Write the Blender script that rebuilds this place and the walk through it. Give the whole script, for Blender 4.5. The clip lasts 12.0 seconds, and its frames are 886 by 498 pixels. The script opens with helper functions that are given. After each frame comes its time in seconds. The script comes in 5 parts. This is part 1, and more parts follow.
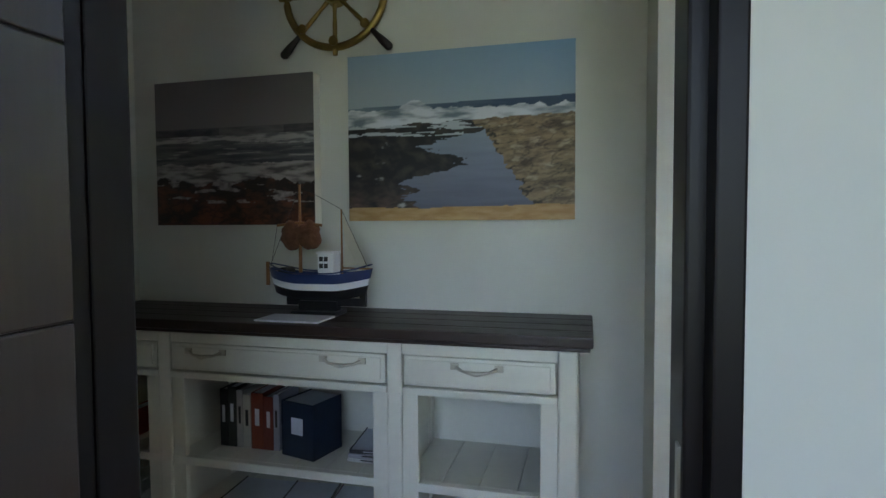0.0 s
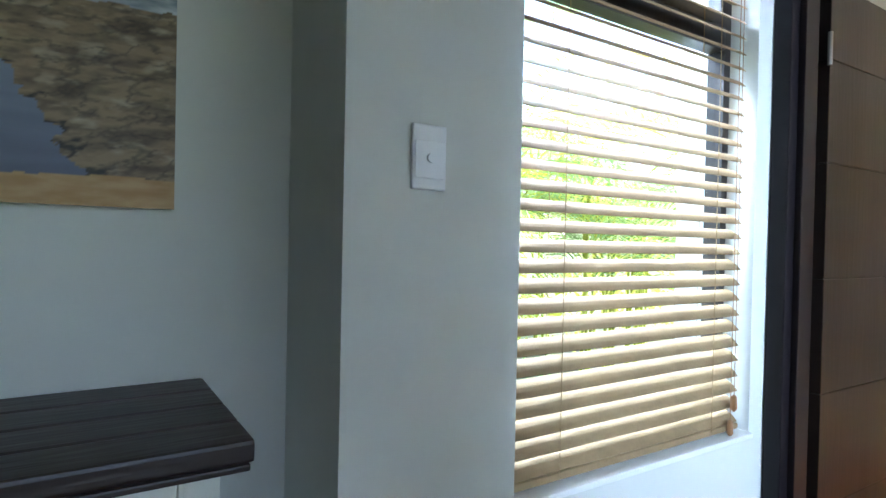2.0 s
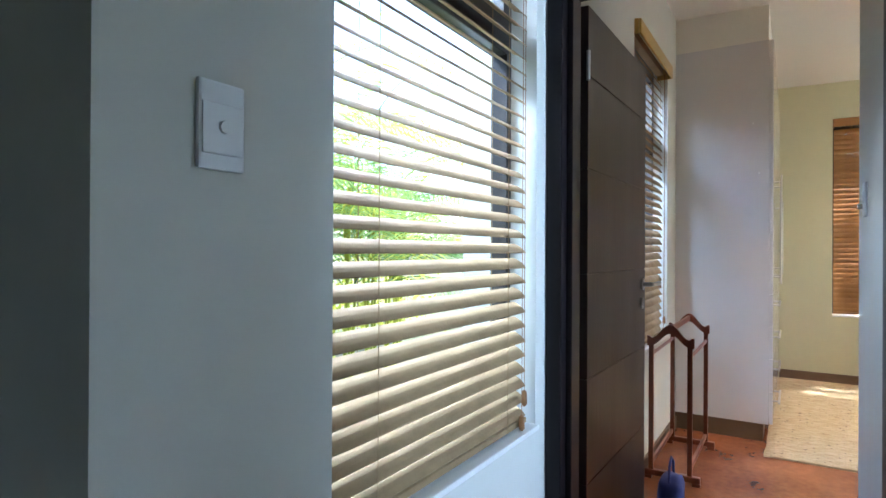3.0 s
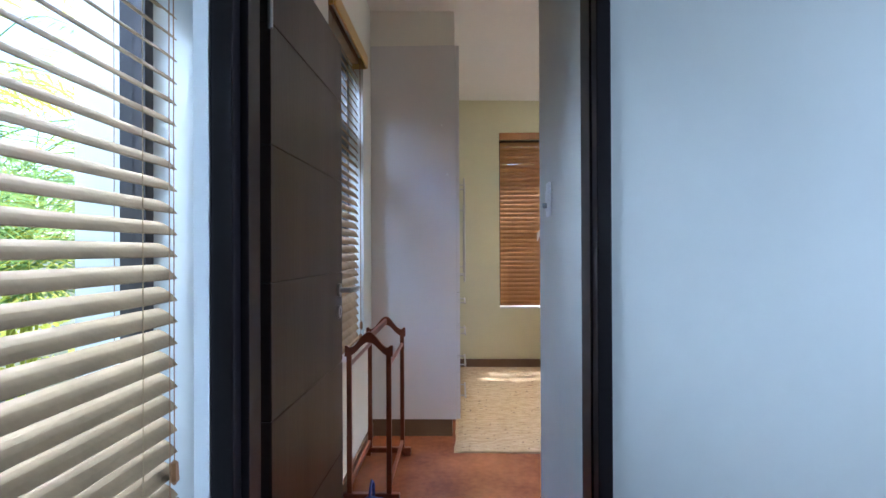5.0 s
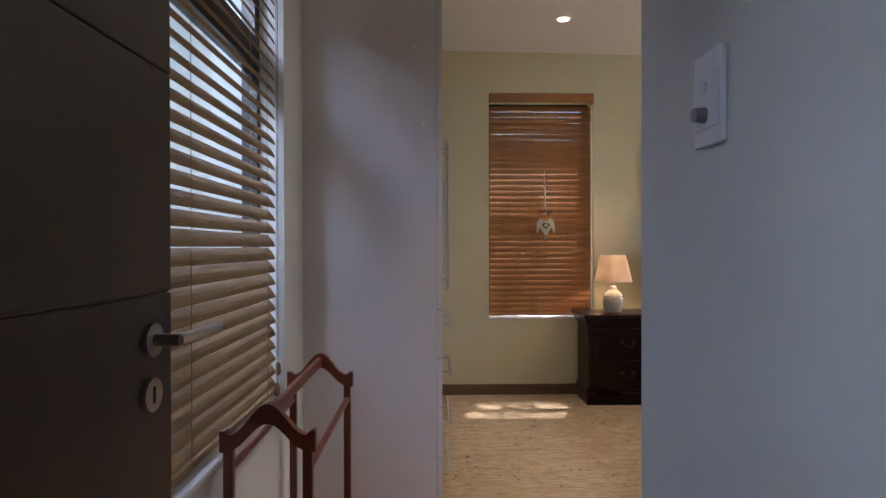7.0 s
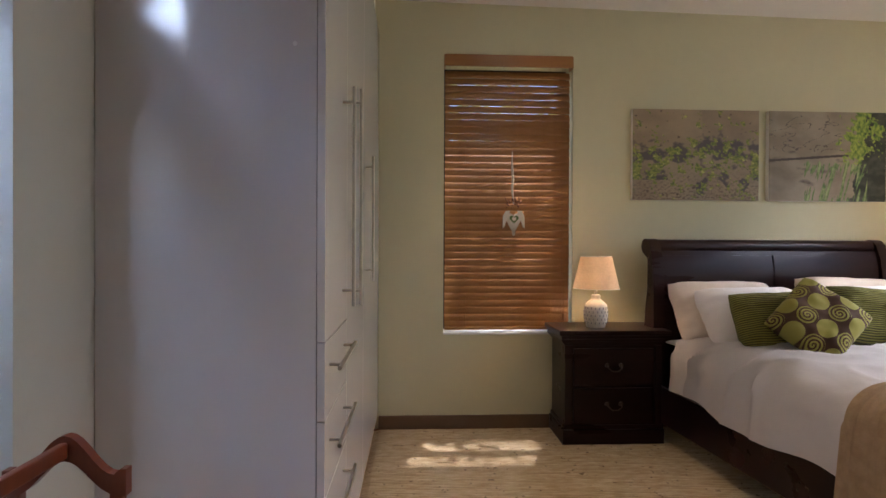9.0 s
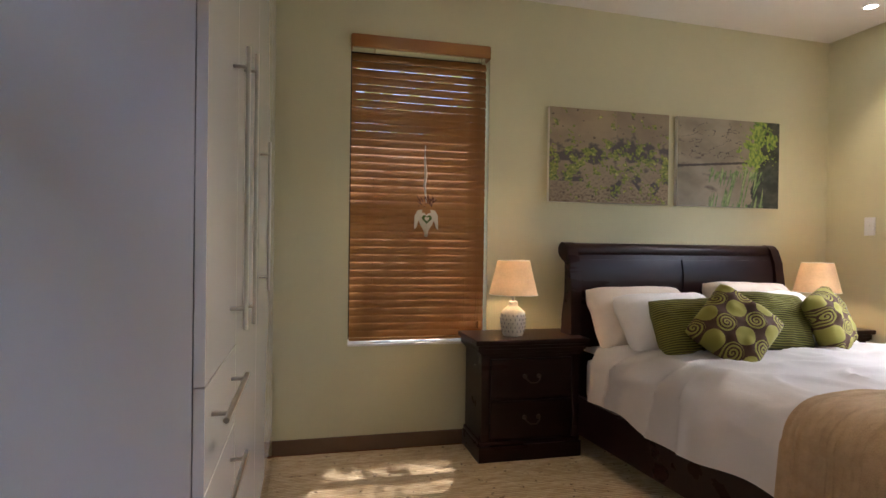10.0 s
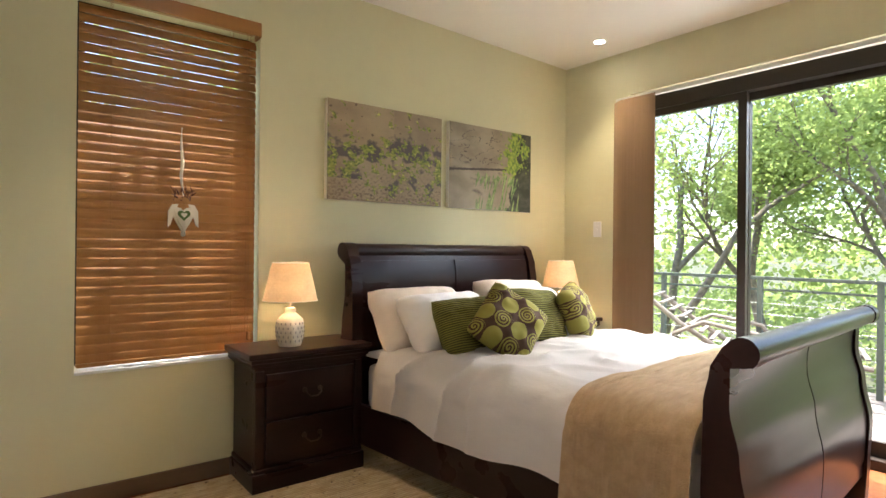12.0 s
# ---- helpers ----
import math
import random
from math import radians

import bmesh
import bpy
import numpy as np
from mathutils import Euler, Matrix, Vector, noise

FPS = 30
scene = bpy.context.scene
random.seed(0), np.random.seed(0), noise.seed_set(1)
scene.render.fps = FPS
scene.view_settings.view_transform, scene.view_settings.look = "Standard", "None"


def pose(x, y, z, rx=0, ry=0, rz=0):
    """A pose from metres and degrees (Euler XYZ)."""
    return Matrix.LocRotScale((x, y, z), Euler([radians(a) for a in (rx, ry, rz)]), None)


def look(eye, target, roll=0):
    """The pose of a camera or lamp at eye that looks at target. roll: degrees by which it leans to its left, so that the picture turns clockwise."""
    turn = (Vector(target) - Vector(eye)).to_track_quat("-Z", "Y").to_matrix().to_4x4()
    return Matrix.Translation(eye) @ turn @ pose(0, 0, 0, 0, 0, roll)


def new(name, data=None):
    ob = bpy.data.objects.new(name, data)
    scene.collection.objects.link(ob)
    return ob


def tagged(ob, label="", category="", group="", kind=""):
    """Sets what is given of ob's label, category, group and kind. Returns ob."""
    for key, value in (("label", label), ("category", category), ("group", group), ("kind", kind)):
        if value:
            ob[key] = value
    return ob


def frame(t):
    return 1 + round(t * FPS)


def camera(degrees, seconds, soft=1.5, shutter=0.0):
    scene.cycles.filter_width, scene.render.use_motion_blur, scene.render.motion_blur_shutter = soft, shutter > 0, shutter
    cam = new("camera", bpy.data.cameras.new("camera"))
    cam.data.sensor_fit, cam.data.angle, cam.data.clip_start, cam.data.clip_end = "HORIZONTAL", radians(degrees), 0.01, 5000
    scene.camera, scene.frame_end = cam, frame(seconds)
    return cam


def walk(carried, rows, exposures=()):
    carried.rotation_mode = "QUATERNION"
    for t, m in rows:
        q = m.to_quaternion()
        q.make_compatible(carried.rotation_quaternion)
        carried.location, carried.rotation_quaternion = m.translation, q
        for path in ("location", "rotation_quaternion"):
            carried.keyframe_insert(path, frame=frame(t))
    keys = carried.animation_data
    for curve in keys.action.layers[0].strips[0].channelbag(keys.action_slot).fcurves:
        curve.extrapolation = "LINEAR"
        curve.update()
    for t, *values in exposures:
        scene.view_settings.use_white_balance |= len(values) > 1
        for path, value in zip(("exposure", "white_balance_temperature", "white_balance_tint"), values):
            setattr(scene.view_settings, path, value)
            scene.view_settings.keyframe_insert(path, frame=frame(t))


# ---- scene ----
cam = camera(76.5, 12.0)
PATH = [
    (0, (-0.335, -0.107, 1.246), (-0.834, 1.828, 1.158), -0.3),
    (0.5, (-0.446, 0.111, 1.23), (-0.485, 2.11, 1.169), 0.2),
    (1, (-0.498, 0.333, 1.225), (-0.167, 2.304, 1.153), 0.6),
    (1.5, (-0.531, 0.534, 1.212), (0.178, 2.404, 1.164), 0.8),
    (2, (-0.526, 0.693, 1.209), (0.558, 2.374, 1.185), 1.2),
    (2.5, (-0.494, 0.809, 1.188), (0.951, 2.192, 1.178), 1.0),
    (3, (-0.477, 0.925, 1.198), (1.223, 1.979, 1.203), 0.3),
    (3.5, (-0.505, 0.969, 1.222), (1.371, 1.66, 1.23), 0.5),
    (3.7, (-0.514, 0.993, 1.223), (1.42, 1.502, 1.237), -0.1),
    (5.3, (0.159, 1.036, 1.198), (2.159, 1.067, 1.196), -0.0),
    (5.5, (0.292, 1.042, 1.21), (2.292, 1.054, 1.202), 0.1),
    (6, (0.618, 1.045, 1.188), (2.618, 1.028, 1.184), -0.2),
    (6.5, (0.966, 1.038, 1.198), (2.966, 1.011, 1.19), -0.1),
    (7, (1.28, 1.064, 1.194), (3.28, 1.025, 1.185), -0.1),
    (7.5, (1.522, 1.028, 1.2), (3.521, 0.96, 1.178), 0.3),
    (7.7, (1.645, 0.982, 1.213), (3.643, 0.917, 1.19), 0.3),
    (9.3, (2.304, 0.786, 1.181), (4.299, 0.653, 1.18), 0.2),
    (9.5, (2.415, 0.829, 1.187), (4.405, 0.633, 1.179), 0.4),
    (10, (2.495, 0.84, 1.206), (4.438, 0.37, 1.192), 0.8),
    (10.5, (2.519, 0.883, 1.209), (4.356, 0.093, 1.204), 0.6),
    (11, (2.532, 0.914, 1.203), (4.282, -0.054, 1.2), 0.7),
    (11.5, (2.635, 0.907, 1.197), (4.285, -0.225, 1.198), 0.7),
    (12, (2.75, 0.869, 1.203), (4.323, -0.367, 1.203), 0.6),
]
EXPOSURES = [(0, 3.3, 6350, 15), (0.5, 3.5, 6150, 15), (1.0, 3.6, 5850, 15), (2.5, 2.8, 5800, 13), (3.5, 2.5, 5450, 14), (5.5, 2.05, 5350, 20), (7, 1.45, 5850, 25), (9.5, 1.35, 5950, 21), (12, 2.05, 6250, 13)]
walk(cam, [(t, look(eye, target, roll)) for t, eye, target, roll in PATH], EXPOSURES)

# ---- world and light ----
world = bpy.data.worlds.new("sky")
scene.world = world
world.use_nodes = True
wn = world.node_tree.nodes
sky = wn.new("ShaderNodeTexSky")
sky.sky_type = "NISHITA"
sky.sun_disc = False
SUN_ELEV, SUN_AZ = radians(67), radians(111)
sky.sun_elevation, sky.sun_rotation = SUN_ELEV, SUN_AZ
world.node_tree.links.new(sky.outputs[0], wn["Background"].inputs[0])
wn["Background"].inputs[1].default_value = 0.15
sun_dir = Vector((math.sin(SUN_AZ) * math.cos(SUN_ELEV), math.cos(SUN_AZ) * math.cos(SUN_ELEV), math.sin(SUN_ELEV)))
sun = new("sun", bpy.data.lights.new("sun", "SUN"))
sun.data.energy, sun.data.angle, sun.data.color = 5.0, radians(0.5), (1.0, 0.95, 0.86)
sun.matrix_basis = look(sun_dir * 20, (0, 0, 0))


def window_light(name, eye, target, w, h, watts, color):
    """An added area lamp in place of sky light through an opening."""
    lamp = new(name, bpy.data.lights.new(name, "AREA"))
    lamp.data.shape, lamp.data.size, lamp.data.size_y = "RECTANGLE", w, h
    lamp.data.energy, lamp.data.color = watts, color
    lamp.matrix_basis = look(eye, target)
    return lamp


# these three lamps are added outside, above the opening heads, out of view
window_light("hall_window_light", (0.70, 2.25, 2.95), (0.70, 0.9, 0.9), 1.2, 0.8, 60, (0.68, 0.84, 1.0))
window_light("passage_window_light", (2.87, 2.25, 2.95), (3.45, 1.1, 1.1), 2.0, 1.1, 20, (0.60, 0.74, 1.0)).data.spread = radians(120)
window_light("balcony_door_light", (4.0, -3.75, 3.0), (4.2, -0.6, 0.6), 3.0, 1.0, 108, (1.0, 1.0, 0.98))
window_light("first_room_window_light", (-0.2, -1.62, 1.5), (-0.2, 0, 1.3), 1.4, 1.2, 0.7, (0.75, 0.87, 1.0))
# added fill in an unseen opening, brightens the partition wall and hall
window_light("hall_end_fill_light", (0.90, -1.52, 1.55), (1.25, 0.35, 1.3), 0.6, 1.3, 3.6, (0.62, 0.80, 1.0)).data.spread = radians(75)


# ---- materials ----
def material(name, color, rough=0.6, metal=0.0, var=0.12, scale=6.0, bump=0.0, bump_scale=60.0, stretch=(1, 1, 1), second=None, coat=0.0, spec=0.5):
    m = bpy.data.materials.new(name)
    m.use_nodes = True
    n, l = m.node_tree.nodes, m.node_tree.links
    p = n["Principled BSDF"]
    p.inputs["Roughness"].default_value, p.inputs["Metallic"].default_value = rough, metal
    p.inputs["Coat Weight"].default_value = coat
    p.inputs["Specular IOR Level"].default_value = spec
    co = n.new("ShaderNodeTexCoord")
    mp = n.new("ShaderNodeMapping")
    mp.inputs["Scale"].default_value = stretch
    l.new(co.outputs["Object"], mp.inputs[0])
    big, fine = n.new("ShaderNodeTexNoise"), n.new("ShaderNodeTexNoise")
    big.inputs["Scale"].default_value, fine.inputs["Scale"].default_value = scale, scale * 9
    big.inputs["Detail"].default_value = fine.inputs["Detail"].default_value = 4
    l.new(mp.outputs[0], big.inputs[0]), l.new(mp.outputs[0], fine.inputs[0])
    add = n.new("ShaderNodeMath")
    add.operation = "MULTIPLY_ADD"
    add.inputs[1].default_value = 0.4
    l.new(fine.outputs[0], add.inputs[0])
    l.new(big.outputs[0], add.inputs[2])
    ramp = n.new("ShaderNodeMapRange")
    ramp.inputs["From Min"].default_value, ramp.inputs["From Max"].default_value = 0.45, 0.95
    l.new(add.outputs[0], ramp.inputs[0])
    mix = n.new("ShaderNodeMix")
    mix.data_type = "RGBA"
    other = second or tuple(c * (1 - var) for c in color)
    mix.inputs["A"].default_value, mix.inputs["B"].default_value = (*color, 1), (*other, 1)
    l.new(ramp.outputs[0], mix.inputs["Factor"])
    l.new(mix.outputs["Result"], p.inputs["Base Color"])
    rr = n.new("ShaderNodeMapRange")
    rr.inputs["To Min"].default_value, rr.inputs["To Max"].default_value = rough * 0.85, min(1, rough * 1.2)
    l.new(big.outputs[0], rr.inputs[0]), l.new(rr.outputs[0], p.inputs["Roughness"])
    if bump:
        b = n.new("ShaderNodeBump")
        t = n.new("ShaderNodeTexNoise")
        t.inputs["Scale"].default_value = bump_scale
        l.new(mp.outputs[0], t.inputs[0])
        b.inputs["Strength"].default_value, b.inputs["Distance"].default_value = bump, 0.01
        l.new(t.outputs[0], b.inputs["Height"]), l.new(b.outputs[0], p.inputs["Normal"])
    return m


def glow(name, color, strength):
    m = bpy.data.materials.new(name)
    m.use_nodes = True
    p = m.node_tree.nodes["Principled BSDF"]
    p.inputs["Base Color"].default_value = (*color, 1)
    p.inputs["Emission Color"].default_value, p.inputs["Emission Strength"].default_value = (*color, 1), strength
    return m


def see_through(name, color, share):
    """Thin cloth or leaf that lets light through."""
    m = material(name, color, 0.8, var=0.25, scale=9)
    n, l = m.node_tree.nodes, m.node_tree.links
    p, out = n["Principled BSDF"], n["Material Output"]
    tr, mix = n.new("ShaderNodeBsdfTranslucent"), n.new("ShaderNodeMixShader")
    l.new(p.inputs["Base Color"].links[0].from_socket, tr.inputs[0])
    mix.inputs[0].default_value = share
    l.new(p.outputs[0], mix.inputs[1]), l.new(tr.outputs[0], mix.inputs[2]), l.new(mix.outputs[0], out.inputs[0])
    return m


def picture_material(name):
    m = bpy.data.materials.new(name)
    m.use_nodes = True
    n, l = m.node_tree.nodes, m.node_tree.links
    a = n.new("ShaderNodeVertexColor")
    a.layer_name = "print"
    l.new(a.outputs[0], n["Principled BSDF"].inputs["Base Color"])
    n["Principled BSDF"].inputs["Roughness"].default_value = 0.55
    return m


M_WALL_HALL = material("hall_wall_paint", (0.66, 0.66, 0.60), 0.7, var=0.05, scale=2, bump=0.02, bump_scale=140)
M_WALL_BED = material("bedroom_wall_paint", (0.64, 0.61, 0.40), 0.7, var=0.05, scale=2, bump=0.02, bump_scale=140)
M_CEIL = material("ceiling_paint", (0.80, 0.78, 0.72), 0.8, var=0.03, scale=2)
M_FLOOR = material("red_brown_floor", (0.30, 0.105, 0.04), 0.22, scale=3, second=(0.13, 0.04, 0.018), bump=0.03, bump_scale=20)
M_SKIRT = material("brown_skirting", (0.17, 0.105, 0.06), 0.5, var=0.2)
M_DARK = material("dark_stained_door_wood", (0.030, 0.018, 0.014), 0.38, var=0.4, scale=5, stretch=(1, 1, 0.12), bump=0.05, bump_scale=70)
M_FRAME = material("dark_frame_wood", (0.011, 0.008, 0.009), 0.38, var=0.3, scale=6, stretch=(1, 1, 0.1), spec=0.22)
M_BED = material("mahogany_lacquer", (0.026, 0.009, 0.008), 0.28, scale=5, second=(0.013, 0.005, 0.005), stretch=(1, 0.15, 1), coat=0.03, spec=0.22)
M_WHITE_PAINT = material("cream_furniture_paint", (0.70, 0.69, 0.60), 0.45, var=0.10, scale=5, bump=0.04)
M_TOP = material("dark_plank_top", (0.045, 0.026, 0.020), 0.42, scale=7, second=(0.022, 0.013, 0.011), stretch=(0.12, 1, 1), bump=0.25, bump_scale=55)
M_WARD = material("white_gloss_melamine", (0.68, 0.67, 0.69), 0.09, var=0.03, scale=2)
M_STEEL = material("brushed_steel", (0.55, 0.53, 0.50), 0.30, 1.0, var=0.1, scale=20)
M_PEWTER = material("aged_cream_metal", (0.58, 0.55, 0.45), 0.35, 0.4, var=0.25, scale=30)
M_BRASS = material("aged_brass", (0.42, 0.30, 0.10), 0.35, 0.9, var=0.35, scale=18)
M_BRONZE = material("dull_bronze", (0.11, 0.085, 0.065), 0.35, 0.8, var=0.25, scale=25)
M_PLASTIC = material("white_plastic", (0.80, 0.81, 0.82), 0.3, var=0.02)
M_GREY_KNOB = material("grey_plastic", (0.30, 0.31, 0.30), 0.4, var=0.05)
M_SLAT_CREAM = see_through("cream_blind_slat", (0.34, 0.225, 0.110), 0.05)
M_SLAT_BROWN = material("brown_wood_slat", (0.37, 0.175, 0.048), 0.34, scale=4, second=(0.27, 0.115, 0.03), stretch=(1, 0.1, 1))
M_VAL_YELLOW = material("honey_wood_valance", (0.50, 0.32, 0.08), 0.35, var=0.2, stretch=(0.2, 1, 1))
M_ALU = material("dark_bronze_aluminium", (0.035, 0.027, 0.022), 0.35, 0.3, var=0.1)
M_SILL = material("white_sill", (0.78, 0.78, 0.75), 0.5, var=0.05)
M_VALET = material("cherry_wood", (0.20, 0.050, 0.020), 0.30, scale=8, second=(0.12, 0.028, 0.012), stretch=(1, 1, 0.15))
M_LINEN = material("white_bed_linen", (0.80, 0.76, 0.73), 0.85, var=0.05, scale=4, bump=0.10, bump_scale=40)
M_PEACH = material("cream_pillow_cotton", (0.76, 0.66, 0.56), 0.85, var=0.08, scale=6, bump=0.1, bump_scale=40)
M_THROW = material("tan_knit_throw", (0.60, 0.43, 0.25), 0.95, scale=30, second=(0.46, 0.32, 0.18), bump=0.5, bump_scale=260, stretch=(1, 0.3, 1))
M_SAIL = material("cream_sail_cloth", (0.72, 0.68, 0.56), 0.9)
M_NAVY = material("navy_boat_paint", (0.025, 0.045, 0.14), 0.35, var=0.2)
M_BLACK = material("black_paint", (0.012, 0.012, 0.014), 0.4, var=0.2)
M_OAK = material("boat_wood", (0.30, 0.14, 0.05), 0.5, var=0.3, scale=14)
M_NET = material("brown_netting", (0.16, 0.07, 0.035), 0.9, var=0.4, scale=40, bump=0.5)
M_PAPER = material("printed_paper", (0.62, 0.64, 0.68), 0.5, var=0.1, scale=30)
M_BLUE = material("blue_fabric", (0.02, 0.035, 0.20), 0.7, var=0.3)
M_SHADE = see_through("cream_lamp_shade", (0.74, 0.57, 0.38), 0.16)
M_CERAMIC = material("pale_ceramic", (0.78, 0.76, 0.68), 0.35, scale=45, second=(0.60, 0.60, 0.53))
M_VBLIND = material("tan_vertical_blind", (0.29, 0.185, 0.10), 0.8, var=0.12, scale=12, stretch=(1, 1, 0.1))
M_RAIL_WHITE = material("white_track", (0.74, 0.72, 0.66), 0.4, var=0.05)
M_DECK = material("weathered_deck", (0.24, 0.20, 0.17), 0.7, var=0.3, scale=6, stretch=(0.1, 1, 1), bump=0.2)
M_STEEL_RAIL = material("grey_green_rail_paint", (0.10, 0.115, 0.10), 0.5, 0.2, var=0.2)
M_BARK = material("tree_bark", (0.26, 0.21, 0.15), 0.9, scale=12, second=(0.12, 0.095, 0.07), bump=0.6, bump_scale=30)
M_LEAF = see_through("tree_leaf", (0.38, 0.47, 0.15), 0.65)
M_LEAF_PALM = see_through("palm_leaf", (0.26, 0.42, 0.13), 0.55)
M_LEAF_YEL = see_through("yellow_green_leaf", (0.48, 0.50, 0.07), 0.55)
M_GROUND = material("garden_soil", (0.10, 0.085, 0.05), 0.95, scale=3, second=(0.05, 0.075, 0.025), bump=0.6)
M_OUTWALL = material("plastered_garden_wall", (0.66, 0.62, 0.52), 0.8, var=0.1, bump=0.1)
M_PIC = picture_material("canvas_print")
M_CANVAS = material("canvas_edge", (0.80, 0.78, 0.70), 0.8, var=0.04)
M_HEART = material("white_felt", (0.74, 0.70, 0.60), 0.9, var=0.1)
M_GREEN = material("green_felt", (0.10, 0.17, 0.05), 0.9)
M_TWIG = material("dried_flowers", (0.15, 0.055, 0.03), 0.9, var=0.4)
M_BULB = glow("warm_bulb", (1.0, 0.70, 0.38), 25)
M_SPOT = glow("downlight_lamp", (1.0, 0.90, 0.75), 30)

glass = bpy.data.materials.new("clear_glass")
glass.use_nodes = True
gp = glass.node_tree.nodes["Principled BSDF"]
gp.inputs["Base Color"].default_value = (0.97, 0.99, 0.98, 1)
gp.inputs["Roughness"].default_value, gp.inputs["Transmission Weight"].default_value, gp.inputs["IOR"].default_value = 0.0, 1.0, 1.02


# ---- building helpers ----
def box(bm, x0, x1, y0, y1, z0, z1, bevel=0.0):
    g = bmesh.ops.create_cube(bm, size=1)
    vs = g["verts"]
    bmesh.ops.transform(bm, matrix=Matrix.LocRotScale(((x0 + x1) / 2, (y0 + y1) / 2, (z0 + z1) / 2), None, (abs(x1 - x0), abs(y1 - y0), abs(z1 - z0))), verts=vs)
    if bevel:
        es = list({e for v in vs for e in v.link_edges})
        bmesh.ops.bevel(bm, geom=es, offset=bevel, segments=2, affect="EDGES", profile=0.6)
    return bm


def cyl(bm, a, b, r0, r1=None, seg=12):
    a, b = Vector(a), Vector(b)
    d = b - a
    m = Matrix.Translation((a + b) / 2) @ d.to_track_quat("Z", "Y").to_matrix().to_4x4()
    bmesh.ops.create_cone(bm, cap_ends=True, segments=seg, radius1=r0, radius2=r0 if r1 is None else r1, depth=d.length, matrix=m)
    return bm


def lathe(bm, profile, seg=28, at=(0, 0, 0)):
    """Turn (radius, height) pairs round the upright axis."""
    rings = [[bm.verts.new((at[0] + r * math.cos(2 * math.pi * i / seg), at[1] + r * math.sin(2 * math.pi * i / seg), at[2] + z)) for i in range(seg)] for r, z in profile]
    for a, b in zip(rings, rings[1:]):
        for i in range(seg):
            bm.faces.new((a[i], a[(i + 1) % seg], b[(i + 1) % seg], b[i]))
    return bm


def tube(bm, pts, radii, seg=8):
    """A round bar along points, thinning as given."""
    pts = [Vector(p) for p in pts]
    rings = []
    for i, p in enumerate(pts):
        d = (pts[min(i + 1, len(pts) - 1)] - pts[max(i - 1, 0)]).normalized()
        q = d.to_track_quat("Z", "Y")
        r = radii if isinstance(radii, (int, float)) else radii[i]
        rings.append([bm.verts.new(p + q @ Vector((r * math.cos(2 * math.pi * k / seg), r * math.sin(2 * math.pi * k / seg), 0))) for k in range(seg)])
    for a, b in zip(rings, rings[1:]):
        for k in range(seg):
            bm.faces.new((a[k], a[(k + 1) % seg], b[(k + 1) % seg], b[k]))
    bm.faces.new(rings[0][::-1])
    bm.faces.new(rings[-1])
    return bm


def extrude_outline(bm, pts, axis, lo, hi):
    """A plate with the outline pts (in the two other axes, in order) from lo to hi along axis."""
    def place(p, v):
        return {"x": (v, p[0], p[1]), "y": (p[0], v, p[1]), "z": (p[0], p[1], v)}[axis]
    a, b = [bm.verts.new(place(p, lo)) for p in pts], [bm.verts.new(place(p, hi)) for p in pts]
    n = len(pts)
    bm.faces.new(a), bm.faces.new(b[::-1])
    for i in range(n):
        bm.faces.new((a[i], b[i], b[(i + 1) % n], a[(i + 1) % n]))
    bmesh.ops.recalc_face_normals(bm, faces=bm.faces)
    return bm


def surface(bm, fn, nu, nv):
    """A sheet: fn(u, v) for u and v from 0 to 1."""
    g = [[bm.verts.new(fn(i / nu, j / nv)) for j in range(nv + 1)] for i in range(nu + 1)]
    for i in range(nu):
        for j in range(nv):
            bm.faces.new((g[i][j], g[i + 1][j], g[i + 1][j + 1], g[i][j + 1]))
    return bm


def world_of(ob):
    m = ob.matrix_basis.copy()
    while ob.parent:
        ob = ob.parent
        m = ob.matrix_basis @ m
    return m


def mesh_of(name, bm, mat, smooth=False):
    me = bpy.data.meshes.new(name)
    bmesh.ops.recalc_face_normals(bm, faces=bm.faces)
    bm.to_mesh(me)
    bm.free()
    me.materials.append(mat)
    if smooth:
        me.polygons.foreach_set("use_smooth", [True] * len(me.polygons))
        me.set_sharp_from_angle(angle=radians(50))
    return me


def part(name, bm, mat, parent, label="", smooth=False):
    """One mesh under a thing or part; bm is in world places."""
    bm.transform(world_of(parent).inverted())
    ob = new(name, mesh_of(name, bm, mat, smooth))
    ob.parent = parent
    return tagged(ob, label)


def part_shared(name, me, parent, m):
    """One more piece on a mesh that alike pieces share, at the world pose m."""
    ob = new(name, me)
    ob.parent = parent
    ob.matrix_basis = world_of(parent).inverted() @ m
    return ob


def thing(name, at, label, category, group="", kind=""):
    ob = new(name)
    ob.empty_display_size = 0.1
    ob.location = at
    ob.matrix_basis = Matrix.Translation(at)
    return tagged(ob, label, category, group, kind)


def solid(name, bm, mat, label, category, kind="", smooth=False, group=""):
    return tagged(new(name, mesh_of(name, bm, mat, smooth)), label, category, group, kind)


def structure(name, bm, mat, label, category="wall"):
    return solid(name, bm, mat, label, category, "structure")


B = bmesh.new
CEIL = 2.80


def ceiling_at(y):
    """The ceiling falls slightly towards the balcony side."""
    return 2.70 + 0.0175 * (y + 2.81)


